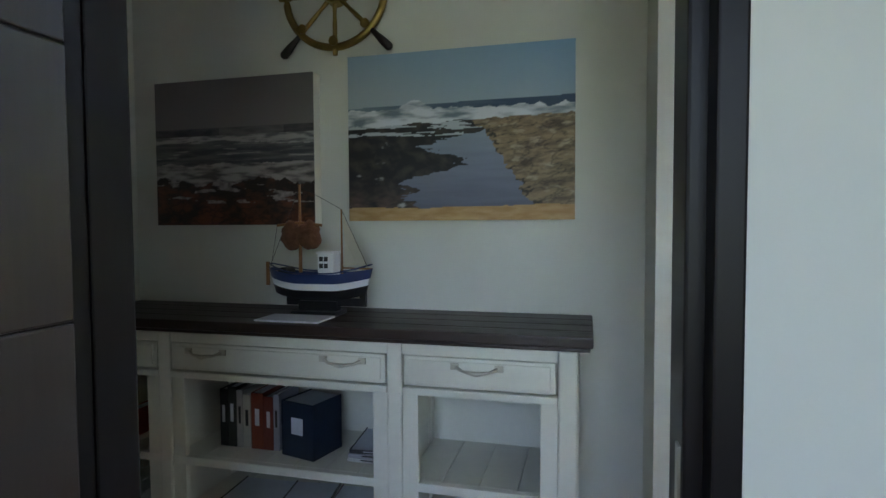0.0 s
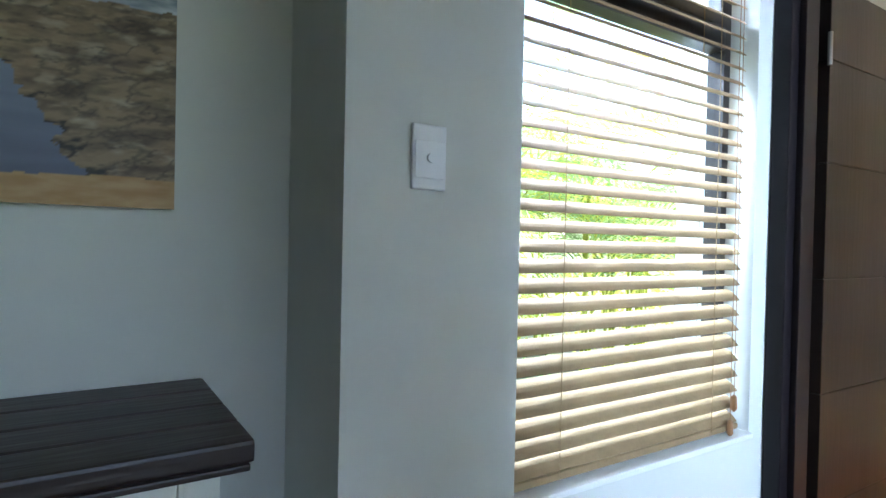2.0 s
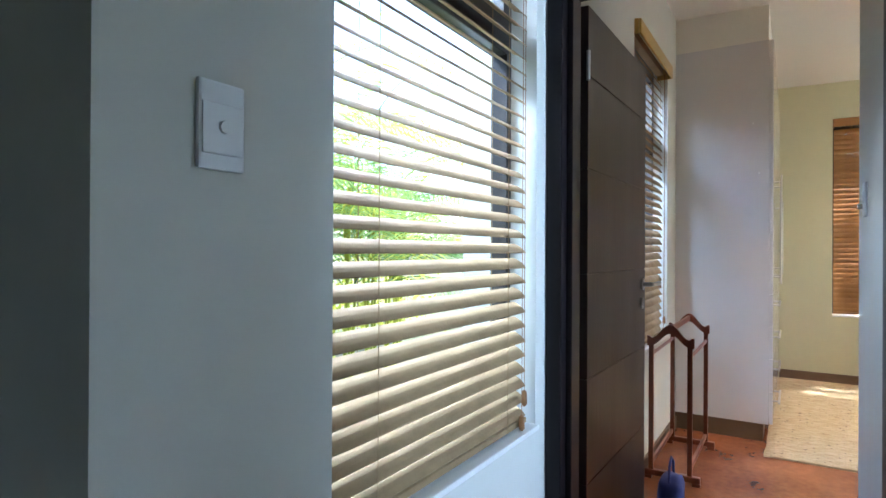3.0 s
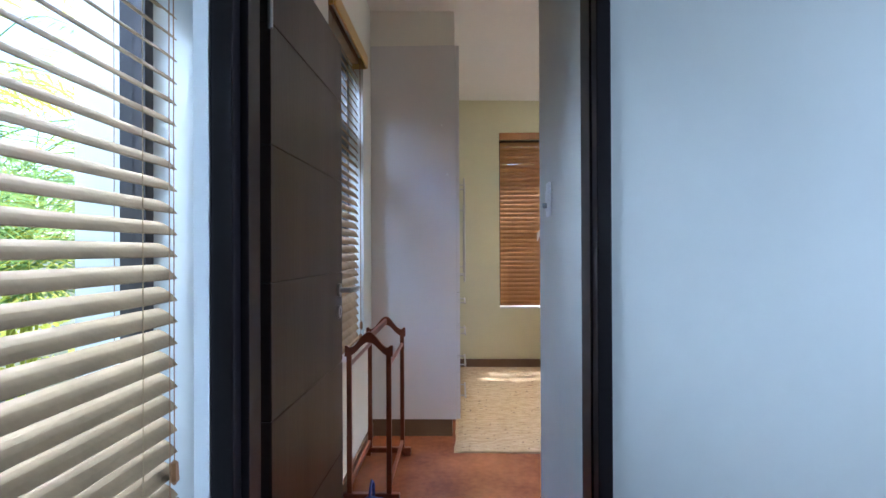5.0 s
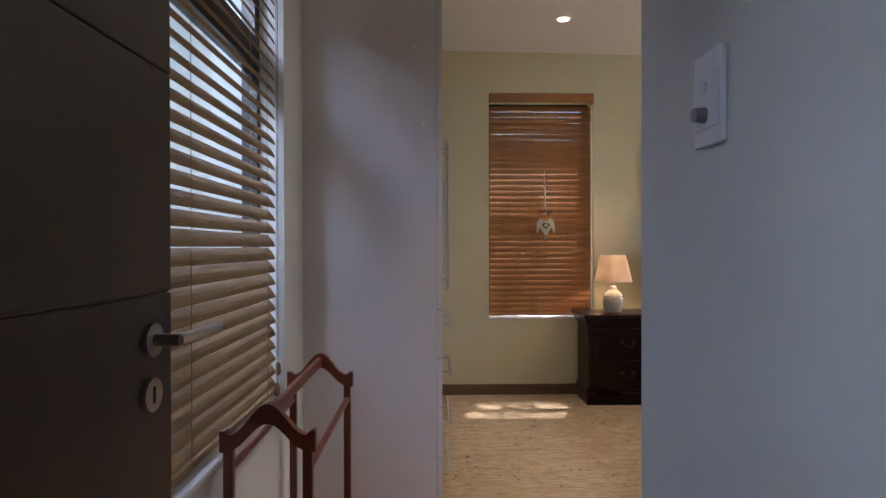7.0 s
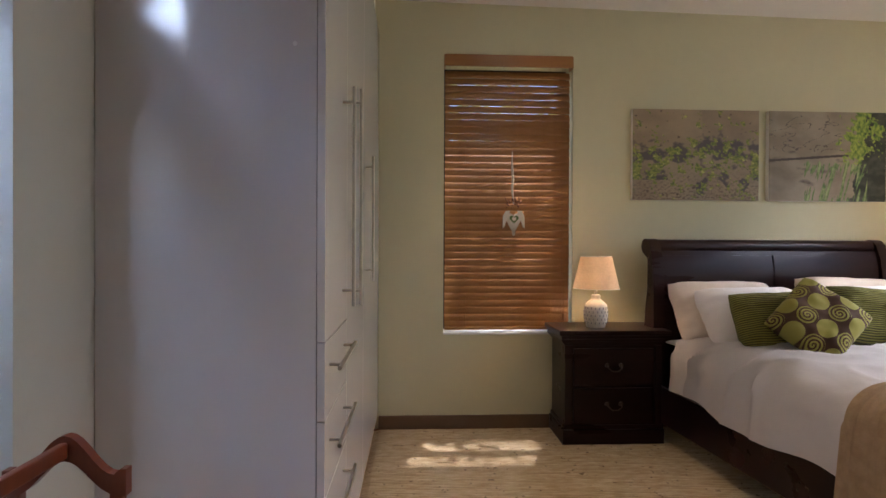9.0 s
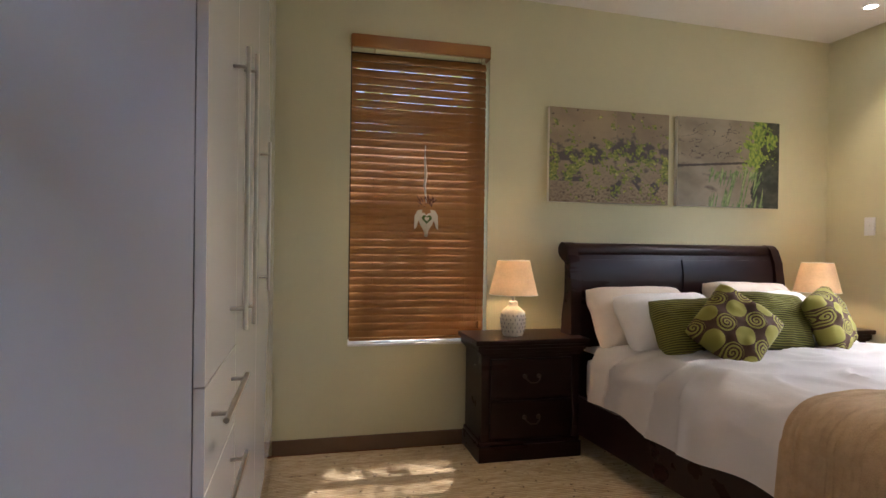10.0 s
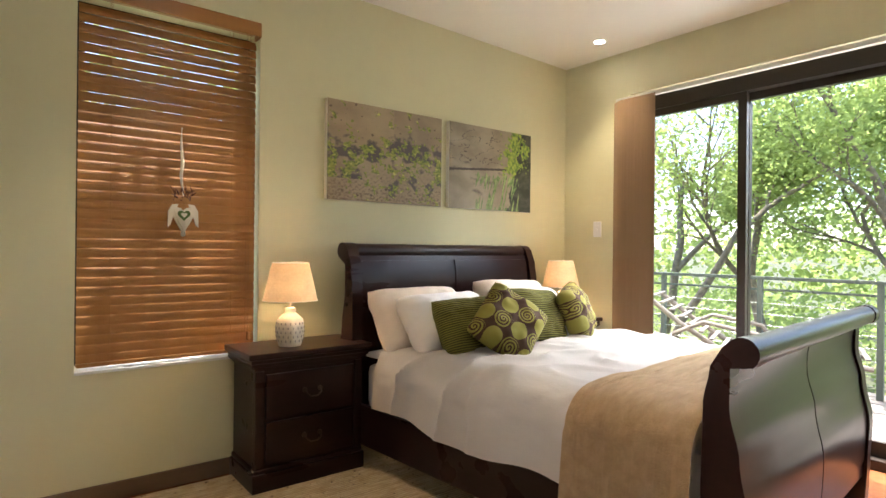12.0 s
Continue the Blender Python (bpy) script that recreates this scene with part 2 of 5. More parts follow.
# ---- floors, walls, ceiling ----
structure("floor", box(B(), -2.4, 6.1, -3.12, 2.1, -0.2, 0.0), M_FLOOR, "polished red-brown floor of hall, passage and bedroom", "floor")
slab = box(B(), -2.4, 6.1, -3.12, 2.2, 0, 0.22)
for v in slab.verts:
    v.co.z += ceiling_at(v.co.y)
structure("ceiling", slab, M_CEIL, "smooth off-white painted ceiling", "ceiling")


def wall_x(bm, y0, y1, x0, x1, holes=()):
    """A wall along x with openings (x0, x1, z0, z1)."""
    at = x0
    for a, b, lo, hi in sorted(holes):
        if a > at:
            box(bm, at, a, y0, y1, 0, CEIL)
        if lo > 0:
            box(bm, a, b, y0, y1, 0, lo)
        if hi < CEIL:
            box(bm, a, b, y0, y1, hi, CEIL)
        at = b
    if x1 > at:
        box(bm, at, x1, y0, y1, 0, CEIL)
    return bm


def wall_y(bm, x0, x1, y0, y1, holes=()):
    at = y0
    for a, b, lo, hi in sorted(holes):
        if a > at:
            box(bm, x0, x1, at, a, 0, CEIL)
        if lo > 0:
            box(bm, x0, x1, a, b, 0, lo)
        if hi < CEIL:
            box(bm, x0, x1, a, b, hi, CEIL)
        at = b
    if y1 > at:
        box(bm, x0, x1, at, y1, 0, CEIL)
    return bm


WIN1 = (0.25, 1.16, 0.65, 2.36)
WIN2 = (2.43, 3.33, 0.66, 2.36)
WIN3 = (-0.24, 0.605, 0.61, 2.38)
DOOR = (2.70, 5.20, 0.0, 2.37)
structure("wall_north_hall", box(wall_x(B(), 1.60, 1.86, -0.147, 1.30, [WIN1]), -0.147, 0.0, 1.86, 2.10, 0, CEIL), M_WALL_HALL, "pale grey-cream painted hall wall with a window")
structure("wall_north_passage", wall_x(B(), 1.60, 1.86, 1.30, 5.80, [WIN2]), M_WALL_HALL, "cream painted passage wall with a tall window")
structure("wall_alcove", box(B(), -2.4, -0.147, 1.90, 2.10, 0, CEIL), M_WALL_HALL, "pale cream alcove wall behind the sideboard")
structure("wall_west", box(B(), -2.4, -2.2, -1.6, 1.90, 0, CEIL), M_WALL_HALL, "pale cream end wall of the hall")
structure("wall_south_hall", wall_x(B(), 0.50, 0.62, -2.2, 0.50, [(-1.07, -0.195, 0, 2.10)]), M_WALL_HALL, "pale cream wall with the first doorway")
# both openings are unseen, added to let light in from behind
structure("wall_start_room", wall_x(B(), -1.6, -1.48, -2.4, 1.25, [(-0.9, 0.3, 0.9, 2.1), (0.6, 1.2, 0.9, 2.2)]), M_WALL_HALL, "plain painted wall of the first room")
structure("wall_start_side", wall_y(B(), 0.38, 0.50, -1.48, 0.50), M_WALL_HALL, "plain painted side wall of the first room")
structure("wall_partition", wall_y(B(), 1.25, 1.39, -1.6, 1.60, [(0.70, 1.59, 0, 2.10)]), M_WALL_HALL, "pale painted partition with the bedroom doorway")
structure("wall_passage_south", box(B(), 1.39, 2.25, 0.58, 0.70, 0, CEIL), M_WALL_HALL, "pale painted passage wall with a dimmer switch")
structure("wall_bedroom_west", wall_y(B(), 2.10, 2.25, -3.08, 0.58), M_WALL_BED, "cream-green painted bedroom wall")
structure("wall_east", wall_y(B(), 5.80, 6.06, -3.08, 2.10, [WIN3]), M_WALL_BED, "cream-green painted wall behind the bed with a window")
structure("wall_south", wall_x(B(), -3.08, -2.81, 2.10, 5.80, [DOOR]), M_WALL_BED, "cream painted wall with a wide sliding glass door")
structure("bulkhead", box(B(), 3.63, 5.80, 1.05, 1.60, 2.545, CEIL), M_CEIL, "painted bulkhead over the wardrobe", "bulkhead")


def skirting(name, x0, x1, y0, y1):
    structure(name, box(B(), x0, x1, y0, y1, 0, 0.085, 0.004), M_SKIRT, "brown painted timber skirting board", "skirting")


skirting("baseboard", 5.785, 5.80, -2.80, 1.02)
skirting("baseboard_passage", 1.40, 3.61, 1.585, 1.60)
skirting("baseboard_south", 5.20, 5.785, -2.81, -2.795)
skirting("baseboard_hall", -0.14, 1.24, 1.585, 1.60)
skirting("baseboard_inner", 1.40, 2.25, 0.70, 0.715)


# ---- windows ----
def window_x(name, hole, y, label):
    """A dark framed window in a wall along x, with a transom light over it."""
    a, b, lo, hi = hole
    w = thing(name, ((a + b) / 2, y, lo), label, "window", kind="structure")
    zt = lo + 1.165
    bm = B()
    for x in (a, b - 0.032):
        box(bm, x, x + 0.032, y - 0.025, y + 0.03, lo, hi)
    for z in (lo, hi - 0.045):
        box(bm, a + 0.032, b - 0.032, y - 0.025, y + 0.03, z, z + 0.045)
    part("window_frame", bm, M_ALU, w)
    part("transom", box(B(), a + 0.032, b - 0.032, y - 0.027, y + 0.028, zt, zt + 0.07, 0.004), M_ALU, w)
    bm = B()
    for x in (a + 0.032, b - 0.062):
        box(bm, x, x + 0.03, y - 0.027, y + 0.015, zt + 0.07, hi - 0.045)
    for z in (zt + 0.07, hi - 0.085):
        box(bm, a + 0.062, b - 0.062, y - 0.027, y + 0.015, z, z + 0.04)
    part("top_sash", bm, M_ALU, w)
    bm = box(B(), (a + b) / 2 - 0.02, (a + b) / 2 + 0.02, y - 0.040, y - 0.027, zt + 0.07, zt + 0.11, 0.005)
    tube(bm, [((a + b) / 2, y - 0.036, zt + 0.10), ((a + b) / 2 + 0.06, y - 0.040, zt + 0.12), ((a + b) / 2 + 0.11, y - 0.040, zt + 0.12)], 0.009)
    part("window_latch", bm, M_BLACK, w)
    for z0, z1 in ((lo + 0.045, zt), (zt + 0.11, hi - 0.085)):
        p = part("pane", box(B(), a + 0.032, b - 0.032, y - 0.002, y + 0.002, z0, z1), glass, w)
        p.visible_shadow = False
    part("window_sill", box(B(), a - 0.0, b + 0.0, 1.585, y - 0.025, lo - 0.004, lo + 0.012, 0.004), M_SILL, w)


window_x("window_1", WIN1, 1.712, "dark-framed hall window with a top-hung light")
window_x("window_2", WIN2, 1.712, "tall dark-framed passage window with a top-hung light")

w3 = thing("window_3", (5.96, 0.18, WIN3[2]), "dark-framed bedroom window behind a closed blind", "window", kind="structure")
bm = B()
for y in (WIN3[0], WIN3[1] - 0.045):
    box(bm, 5.97, 6.03, y, y + 0.045, WIN3[2], WIN3[3])
for z in (WIN3[2], 1.75, WIN3[3] - 0.045):
    box(bm, 5.97, 6.03, WIN3[0] + 0.045, WIN3[1] - 0.045, z, z + 0.045)
part("window_frame", bm, M_ALU, w3)
p = part("pane", box(B(), 5.998, 6.002, WIN3[0] + 0.045, WIN3[1] - 0.045, WIN3[2] + 0.045, WIN3[3] - 0.045), glass, w3)
p.visible_shadow = False
part("window_sill", box(B(), 5.79, 5.97, WIN3[0], WIN3[1], WIN3[2] - 0.003, WIN3[2] + 0.012, 0.004), M_SILL, w3)


# ---- venetian blinds ----
def slat_mesh(length, mat, width=0.05, sag=0.004):
    bm = B()
    pts = []
    for s, lift in ((1, 0.0012), (-1, -0.0012)):
        for k in range(5):
            t = (k / 4 - 0.5) * s
            pts.append((t * width, sag * (1 - 4 * t * t) + lift))
    extrude_outline(bm, pts, "x", -length / 2, length / 2)
    return mesh_of("slat", bm, mat)


def blind(name, centre, length, z0, z1, turn, tilt, mats, label, spacing=0.0455, open_top=0, valance_proud=0.03, head=True):
    """Slats along local x; local -y faces the room. tilt in degrees lowers the room edge."""
    slat_mat, val_mat = mats
    base = Matrix.Translation((*centre, 0)) @ pose(0, 0, 0, 0, 0, turn)
    ob = thing(name, (centre[0], centre[1], z0), label, "blind")
    me = slat_mesh(length, slat_mat)
    n = int((z1 - 0.06 - z0 - 0.03) / spacing)
    rng = random.Random(len(label))
    for i in range(n):
        z = z0 + 0.035 + i * spacing
        ang = tilt + rng.uniform(-1.5, 1.5)
        if n - i <= open_top:
            ang = tilt - rng.uniform(2, 9)
        part_shared("slat", me, ob, base @ pose(0, 0, z, ang, rng.uniform(-0.15, 0.15), 0))
    bm = box(B(), -length / 2, length / 2, -0.026, 0.026, z0, z0 + 0.018, 0.005)
    bm.transform(base)
    part("bottom_rail", bm, slat_mat, ob)
    if head:
        bm = box(B(), -length / 2 - 0.004, length / 2 + 0.004, -0.03 - valance_proud, -0.018 - valance_proud, z1 - 0.075, z1, 0.005)
        for s in (-1, 1):
            box(bm, s * (length / 2 + 0.004) - 0.006, s * (length / 2 + 0.004) + 0.006, -0.018 - valance_proud, 0.02, z1 - 0.075, z1, 0.003)
        bm.transform(base)
        part("valance", bm, val_mat, ob)
    bm = box(B(), -length / 2 + 0.01, length / 2 - 0.01, -0.02, 0.025, z1 - 0.05, z1 - 0.004, 0.004)
    bm.transform(base)
    part("headrail", bm, slat_mat, ob)
    for x in (-length * 0.34, length * 0.34):
        bm = B()
        for y in (-0.027, 0.027):
            cyl(bm, (x, y, z0 + 0.01), (x, y, z1 - 0.05), 0.0011, seg=5)
        bm.transform(base)
        part("ladder_cord", bm, slat_mat, ob)
    bm = B()
    cyl(bm, (length * 0.43, -0.036, z0 + 0.02), (length * 0.43, -0.036, z1 - 0.06), 0.0013, seg=5)
    cyl(bm, (length * 0.45, -0.036, z0 + 0.09), (length * 0.45, -0.036, z1 - 0.06), 0.0013, seg=5)
    lathe(bm, [(0.002, 0.05), (0.008, 0.045), (0.010, 0.01), (0.002, 0.0)], 8, (length * 0.43, -0.036, z0 - 0.01))
    lathe(bm, [(0.002, 0.05), (0.008, 0.045), (0.010, 0.01), (0.002, 0.0)], 8, (length * 0.45, -0.036, z0 + 0.06))
    bm.transform(base)
    part("pull_cord", bm, M_OAK, ob)
    return ob


blind("venetian_blind", (0.695, 1.642), 0.875, 0.67, 2.35, 0, 35, (M_SLAT_CREAM, M_VAL_YELLOW), "cream slatted venetian blind half open in the hall window")
blind("venetian_blind", (2.875, 1.642), 0.875, 0.68, 2.37, 0, 56, (M_SLAT_CREAM, M_VAL_YELLOW), "cream slatted blind with honey valance in the passage window", valance_proud=0.045)
blind("wooden_blind", (5.842, 0.183), 0.825, 0.635, 2.42, -90, 76, (M_SLAT_BROWN, M_SLAT_BROWN), "closed brown wooden venetian blind in the bedroom window", open_top=11, valance_proud=0.045)


# ---- doors ----
def door_frame(name, bm, label):
    structure(name, bm, M_FRAME, label, "door frame")


bm = B()
box(bm, 1.235, 1.405, 1.545, 1.597, 0, 2.05, 0.004)
box(bm, 1.28, 1.36, 1.525, 1.545, 0, 2.03, 0.003)
box(bm, 1.235, 1.405, 0.685, 0.718, 0, 2.05, 0.004)
box(bm, 1.28, 1.36, 0.718, 0.724, 0, 2.03, 0.002)
box(bm, 1.235, 1.405, 0.695, 1.597, 2.05, 2.10, 0.004)
door_frame("door_frame_1", bm, "dark brown timber frame of the bedroom door")
bm = B()
box(bm, -0.235, -0.165, 0.535, 0.632, 0, 2.05, 0.004)
box(bm, -0.215, -0.186, 0.490, 0.535, 0, 2.05, 0.003)
box(bm, -1.090, -1.030, 0.550, 0.632, 0, 2.05, 0.004)
box(bm, -1.095, -1.032, 0.490, 0.550, 0, 2.05, 0.003)
box(bm, -1.095, -0.180, 0.490, 0.632, 2.05, 2.105, 0.004)
door_frame("door_frame_2", bm, "dark brown timber frame of the first doorway")
tagged(solid("strike_plate", box(B(), -0.238, -0.234, 0.545, 0.565, 0.87, 1.0, 0.001), M_STEEL, "steel strike plate let into the dark door frame", "strike plate"))


def lever(bm, at, way, side):
    """A lever on a round rose. way: +1 or -1 along the leaf, side: +1 or -1 off its face (local y)."""
    x, y, z = at
    cyl(bm, (x, y, z), (x, y + side * 0.010, z), 0.026, seg=24)
    cyl(bm, (x, y + side * 0.010, z), (x, y + side * 0.050, z), 0.010, seg=12)
    tube(bm, [(x, y + side * 0.045, z), (x + way * 0.03, y + side * 0.052, z), (x + way * 0.135, y + side * 0.052, z)], 0.010, 12)
    return bm


def grooved_leaf(name, width, label, m, handle):
    """A dark leaf from its hinge edge along local x, 40 mm thick, of wide boards with fine grooves between them."""
    ob = thing(name, (0, 0, 0), label, "door", kind="structure")
    edges = [0.008, 0.40, 0.76, 1.12, 1.48, 1.80, 2.04]
    for a, b in zip(edges, edges[1:]):
        part("board", box(B(), 0, width, -0.02, 0.02, a + 0.0015, b - 0.0015, 0.003), M_DARK, ob)
    part("core", box(B(), 0.004, width - 0.004, -0.016, 0.016, 0.008, 2.035), M_FRAME, ob)
    if handle:
        for side in (-1, 1):
            part("door_handle", lever(B(), (width - 0.072, side * 0.02, 1.05), 1, side), M_STEEL, ob, "brushed steel lever handle", True)
            bm = cyl(B(), (width - 0.072, side * 0.02, 0.965), (width - 0.072, side * 0.028, 0.965), 0.026, seg=24)
            rose = part("keyhole_rose", bm, M_STEEL, ob, "", True)
            bm = box(B(), width - 0.076, width - 0.068, side * 0.028, side * 0.0285, 0.952, 0.978)
            part("keyhole", bm, M_BLACK, rose)
    for z in (0.25, 1.83):
        part("hinge", cyl(B(), (-0.006, -0.022, z - 0.05), (-0.006, -0.022, z + 0.05), 0.007), M_STEEL, ob)
    ob.matrix_basis = m
    return ob


leaf1 = grooved_leaf("door_1", 0.82, "dark brown grooved bedroom door standing open", pose(1.41, 1.535, 0, 0, 0, -1.0), True)
leaf2 = grooved_leaf("door_2", 0.76, "dark grooved door of the first room standing open", pose(-1.006, 0.482, 0, 0, 0, -91), False)


# ---- switches ----
def switch_plate(name, at, turn, knob, label):
    """A plate against a wall; local -y faces the room."""
    ob = thing(name, (0, 0, 0), label, "light switch")
    part("plate", box(B(), -0.037, 0.037, -0.009, 0, -0.061, 0.061, 0.004), M_PLASTIC, ob)
    part("insert", box(B(), -0.033, 0.033, -0.012, -0.009, -0.040, 0.030, 0.002), M_PLASTIC, ob)
    if knob:
        part("dimmer_knob", cyl(B(), (0.0, -0.011, -0.022), (0.0, -0.026, -0.022), 0.010, 0.009, 20), M_GREY_KNOB, ob, "grey round dimmer knob", True)
        part("switch_button", box(B(), -0.006, 0.006, -0.014, -0.012, 0.006, 0.020, 0.002), M_PLASTIC, ob)
    else:
        part("switch_button", cyl(B(), (0.0, -0.011, -0.002), (0.0, -0.016, -0.002), 0.009, 0.008, 16), M_PLASTIC, ob, "", True)
    ob.matrix_basis = Matrix.Translation(at) @ pose(0, 0, 0, 0, 0, turn)
    return ob


switch_plate("light_switch", (0.020, 1.60, 1.367), 0, False, "white switch plate on the hall wall beside the window")
switch_plate("dimmer_switch", (2.0, 0.70, 1.385), 180, True, "white switch plate with grey dimmer knob in the passage")
switch_plate("light_switch", (5.47, -2.81, 1.37), 180, False, "white switch plate beside the balcony door")


# ---- sideboard ----
def sideboard():
    x0, x1, yf, yb, top = -2.16, -0.36, 1.50, 1.885, 0.929
    ob = thing("sideboard", ((x0 + x1) / 2, 1.70, 0), "cream painted sideboard with dark plank top and open shelves", "sideboard")
    for i in range(4):
        a = 1.485 + i * 0.1025
        part("top_plank", box(B(), x0 - 0.03, x1 + 0.042, a + 0.001, a + 0.1015, top - 0.032, top, 0.006), M_TOP, ob, "dark brown stained plank")
    part("top_edge", box(B(), x0 - 0.025, x1 + 0.034, 1.478, 1.885, top - 0.040, top - 0.030, 0.003), M_TOP, ob)
    posts = [(x0, x0 + 0.055), (-1.765, -1.715), (-0.930, -0.882), (x1 - 0.055, x1)]
    for a, b in posts:
        part("post", box(B(), a, b, yf, yf + 0.05, 0, top - 0.04, 0.008), M_WHITE_PAINT, ob)
        part("post", box(B(), a, b, yb - 0.05, yb, 0, top - 0.04, 0.006), M_WHITE_PAINT, ob)
        part("side_panel", box(B(), a + 0.012, b - 0.012, yf + 0.05, yb - 0.05, 0.08, top - 0.04), M_WHITE_PAINT, ob)
    part("back_panel", box(B(), x0 + 0.02, x1 - 0.02, yb - 0.014, yb - 0.002, 0.08, top - 0.04), M_WHITE_PAINT, ob)
    for (_, a), (b, _) in zip(posts, posts[1:]):
        part("upper_rail", box(B(), a, b, yf + 0.006, yf + 0.03, 0.850, top - 0.04, 0.002), M_WHITE_PAINT, ob)
        part("lower_rail", box(B(), a, b, yf - 0.004, yf + 0.03, 0.728, 0.752, 0.005), M_WHITE_PAINT, ob)
        d = part("drawer", box(B(), a + 0.006, b - 0.006, yf + 0.002, yf + 0.024, 0.757, 0.848, 0.004), M_WHITE_PAINT, ob)
        part("panel", box(B(), a + 0.020, b - 0.020, yf - 0.003, yf + 0.003, 0.768, 0.838, 0.003), M_WHITE_PAINT, d)
        hs = [(a + b) / 2] if b - a < 0.6 else [a + 0.145, b - 0.145]
        for h in hs:
            bm = tube(B(), [(h - 0.062, yf - 0.006, 0.824), (h - 0.040, yf - 0.020, 0.816), (h, yf - 0.026, 0.811), (h + 0.040, yf - 0.020, 0.816), (h + 0.062, yf - 0.006, 0.824)], [0.006, 0.004, 0.0075, 0.004, 0.006], 10)
            for s in (-1, 1):
                box(bm, h + s * 0.066 - 0.013, h + s * 0.066 + 0.013, yf - 0.008, yf - 0.003, 0.815, 0.835, 0.002)
            part("handle", bm, M_PEWTER, d, "aged cream metal bow handle", True)
        for s, e in ((a, a + 0.05), (b - 0.05, b)):
            part("stile", box(B(), s, e, yf + 0.006, yf + 0.028, 0.06, 0.728, 0.003), M_WHITE_PAINT, ob)
        for z in (0.05, 0.25, 0.455):
            n = max(4, round((b - a) / 0.105))
            for k in range(n):
                w = (b - a) / n
                part("shelf_board", box(B(), a + k * w + 0.001, a + (k + 1) * w - 0.001, yf + 0.03, yb - 0.014, z - 0.02, z, 0.002), M_WHITE_PAINT, ob)
            part("shelf_edge", box(B(), a + 0.004, b - 0.004, yf + 0.005, yf + 0.0295, z - 0.028, z, 0.003), M_WHITE_PAINT, ob)
    return ob


sideboard()


# ---- books and papers on the shelves ----
def book(at, size, color, label, turn=0.0, lean=0.0):
    w, d, h = size
    ob = thing("book", (0, 0, 0), label, "book")
    mat = material("book_cover", color, 0.45, var=0.25, scale=16)
    bm = box(B(), 0, 0.003, 0, d, 0, h)
    box(bm, w - 0.003, w, 0, d, 0, h)
    box(bm, 0.003, w - 0.003, 0, 0.003, 0, h)
    part("cover", bm, mat, ob)
    part("page_block", box(B(), 0.0032, w - 0.0032, 0.0032, d - 0.004, 0.004, h - 0.004), M_PAPER, ob)
    part("spine_label", box(B(), w * 0.32, w * 0.68, -0.0012, -0.0002, h * 0.42, h * 0.72), M_PAPER if sum(color) < 0.6 else M_BLACK, ob)
    ob.matrix_basis = Matrix.Translation(at) @ pose(0, 0, 0, 0, lean, turn)
    return ob


bx = -1.61
for w, h, c, l in ((0.030, 0.205, (0.02, 0.02, 0.025), "black hardback book with pale spine lettering"), (0.034, 0.215, (0.03, 0.03, 0.03), "thick black book standing on the shelf"),
                   (0.024, 0.205, (0.36, 0.34, 0.32), "white paperback standing on the shelf"), (0.03, 0.19, (0.45, 0.42, 0.36), "cream paperback standing on the shelf"),
                   (0.048, 0.20, (0.22, 0.05, 0.025), "orange-red novel standing on the shelf"), (0.036, 0.19, (0.16, 0.03, 0.02), "dark red novel standing on the shelf"),
                   (0.022, 0.20, (0.30, 0.30, 0.34), "pale paperback standing on the shelf")):
    book((bx, 1.62, 0.456), (w, 0.14, h), c, l)
    bx += w + 0.002
book((bx + 0.02, 1.60, 0.456), (0.14, 0.15, 0.19), (0.012, 0.022, 0.045), "dark blue boxed book set with glossy cover", -14)
book((bx + 0.015, 1.53, 0.273), (0.17, 0.24, 0.012), (0.10, 0.09, 0.08), "dark magazine lying on the lower shelf", 8)
for k in range(3):
    book((-1.11 + 0.004 * k, 1.60, 0.4565 + 0.0135 * k), (0.15, 0.21, 0.0125), [(0.50, 0.48, 0.46), (0.35, 0.33, 0.36), (0.03, 0.03, 0.04)][k], "magazine in a small pile on the shelf", 3 * k)
book((-1.60, 1.56, 0.251), (0.30, 0.22, 0.022), (0.05, 0.045, 0.04), "large dark book lying flat on the lower shelf", 3)
book((-1.20, 1.56, 0.251), (0.20, 0.26, 0.014), (0.26, 0.14, 0.18), "colourful magazine lying on the lower shelf", 6)
book((-2.02, 1.60, 0.456), (0.05, 0.15, 0.10), (0.30, 0.04, 0.03), "small red book on the end shelf", 0)
solid("booklet", box(B(), -1.40, -1.17, 1.52, 1.65, 0.9295, 0.9355, 0.001), M_PAPER, "pale blue booklet lying on the sideboard", "booklet")


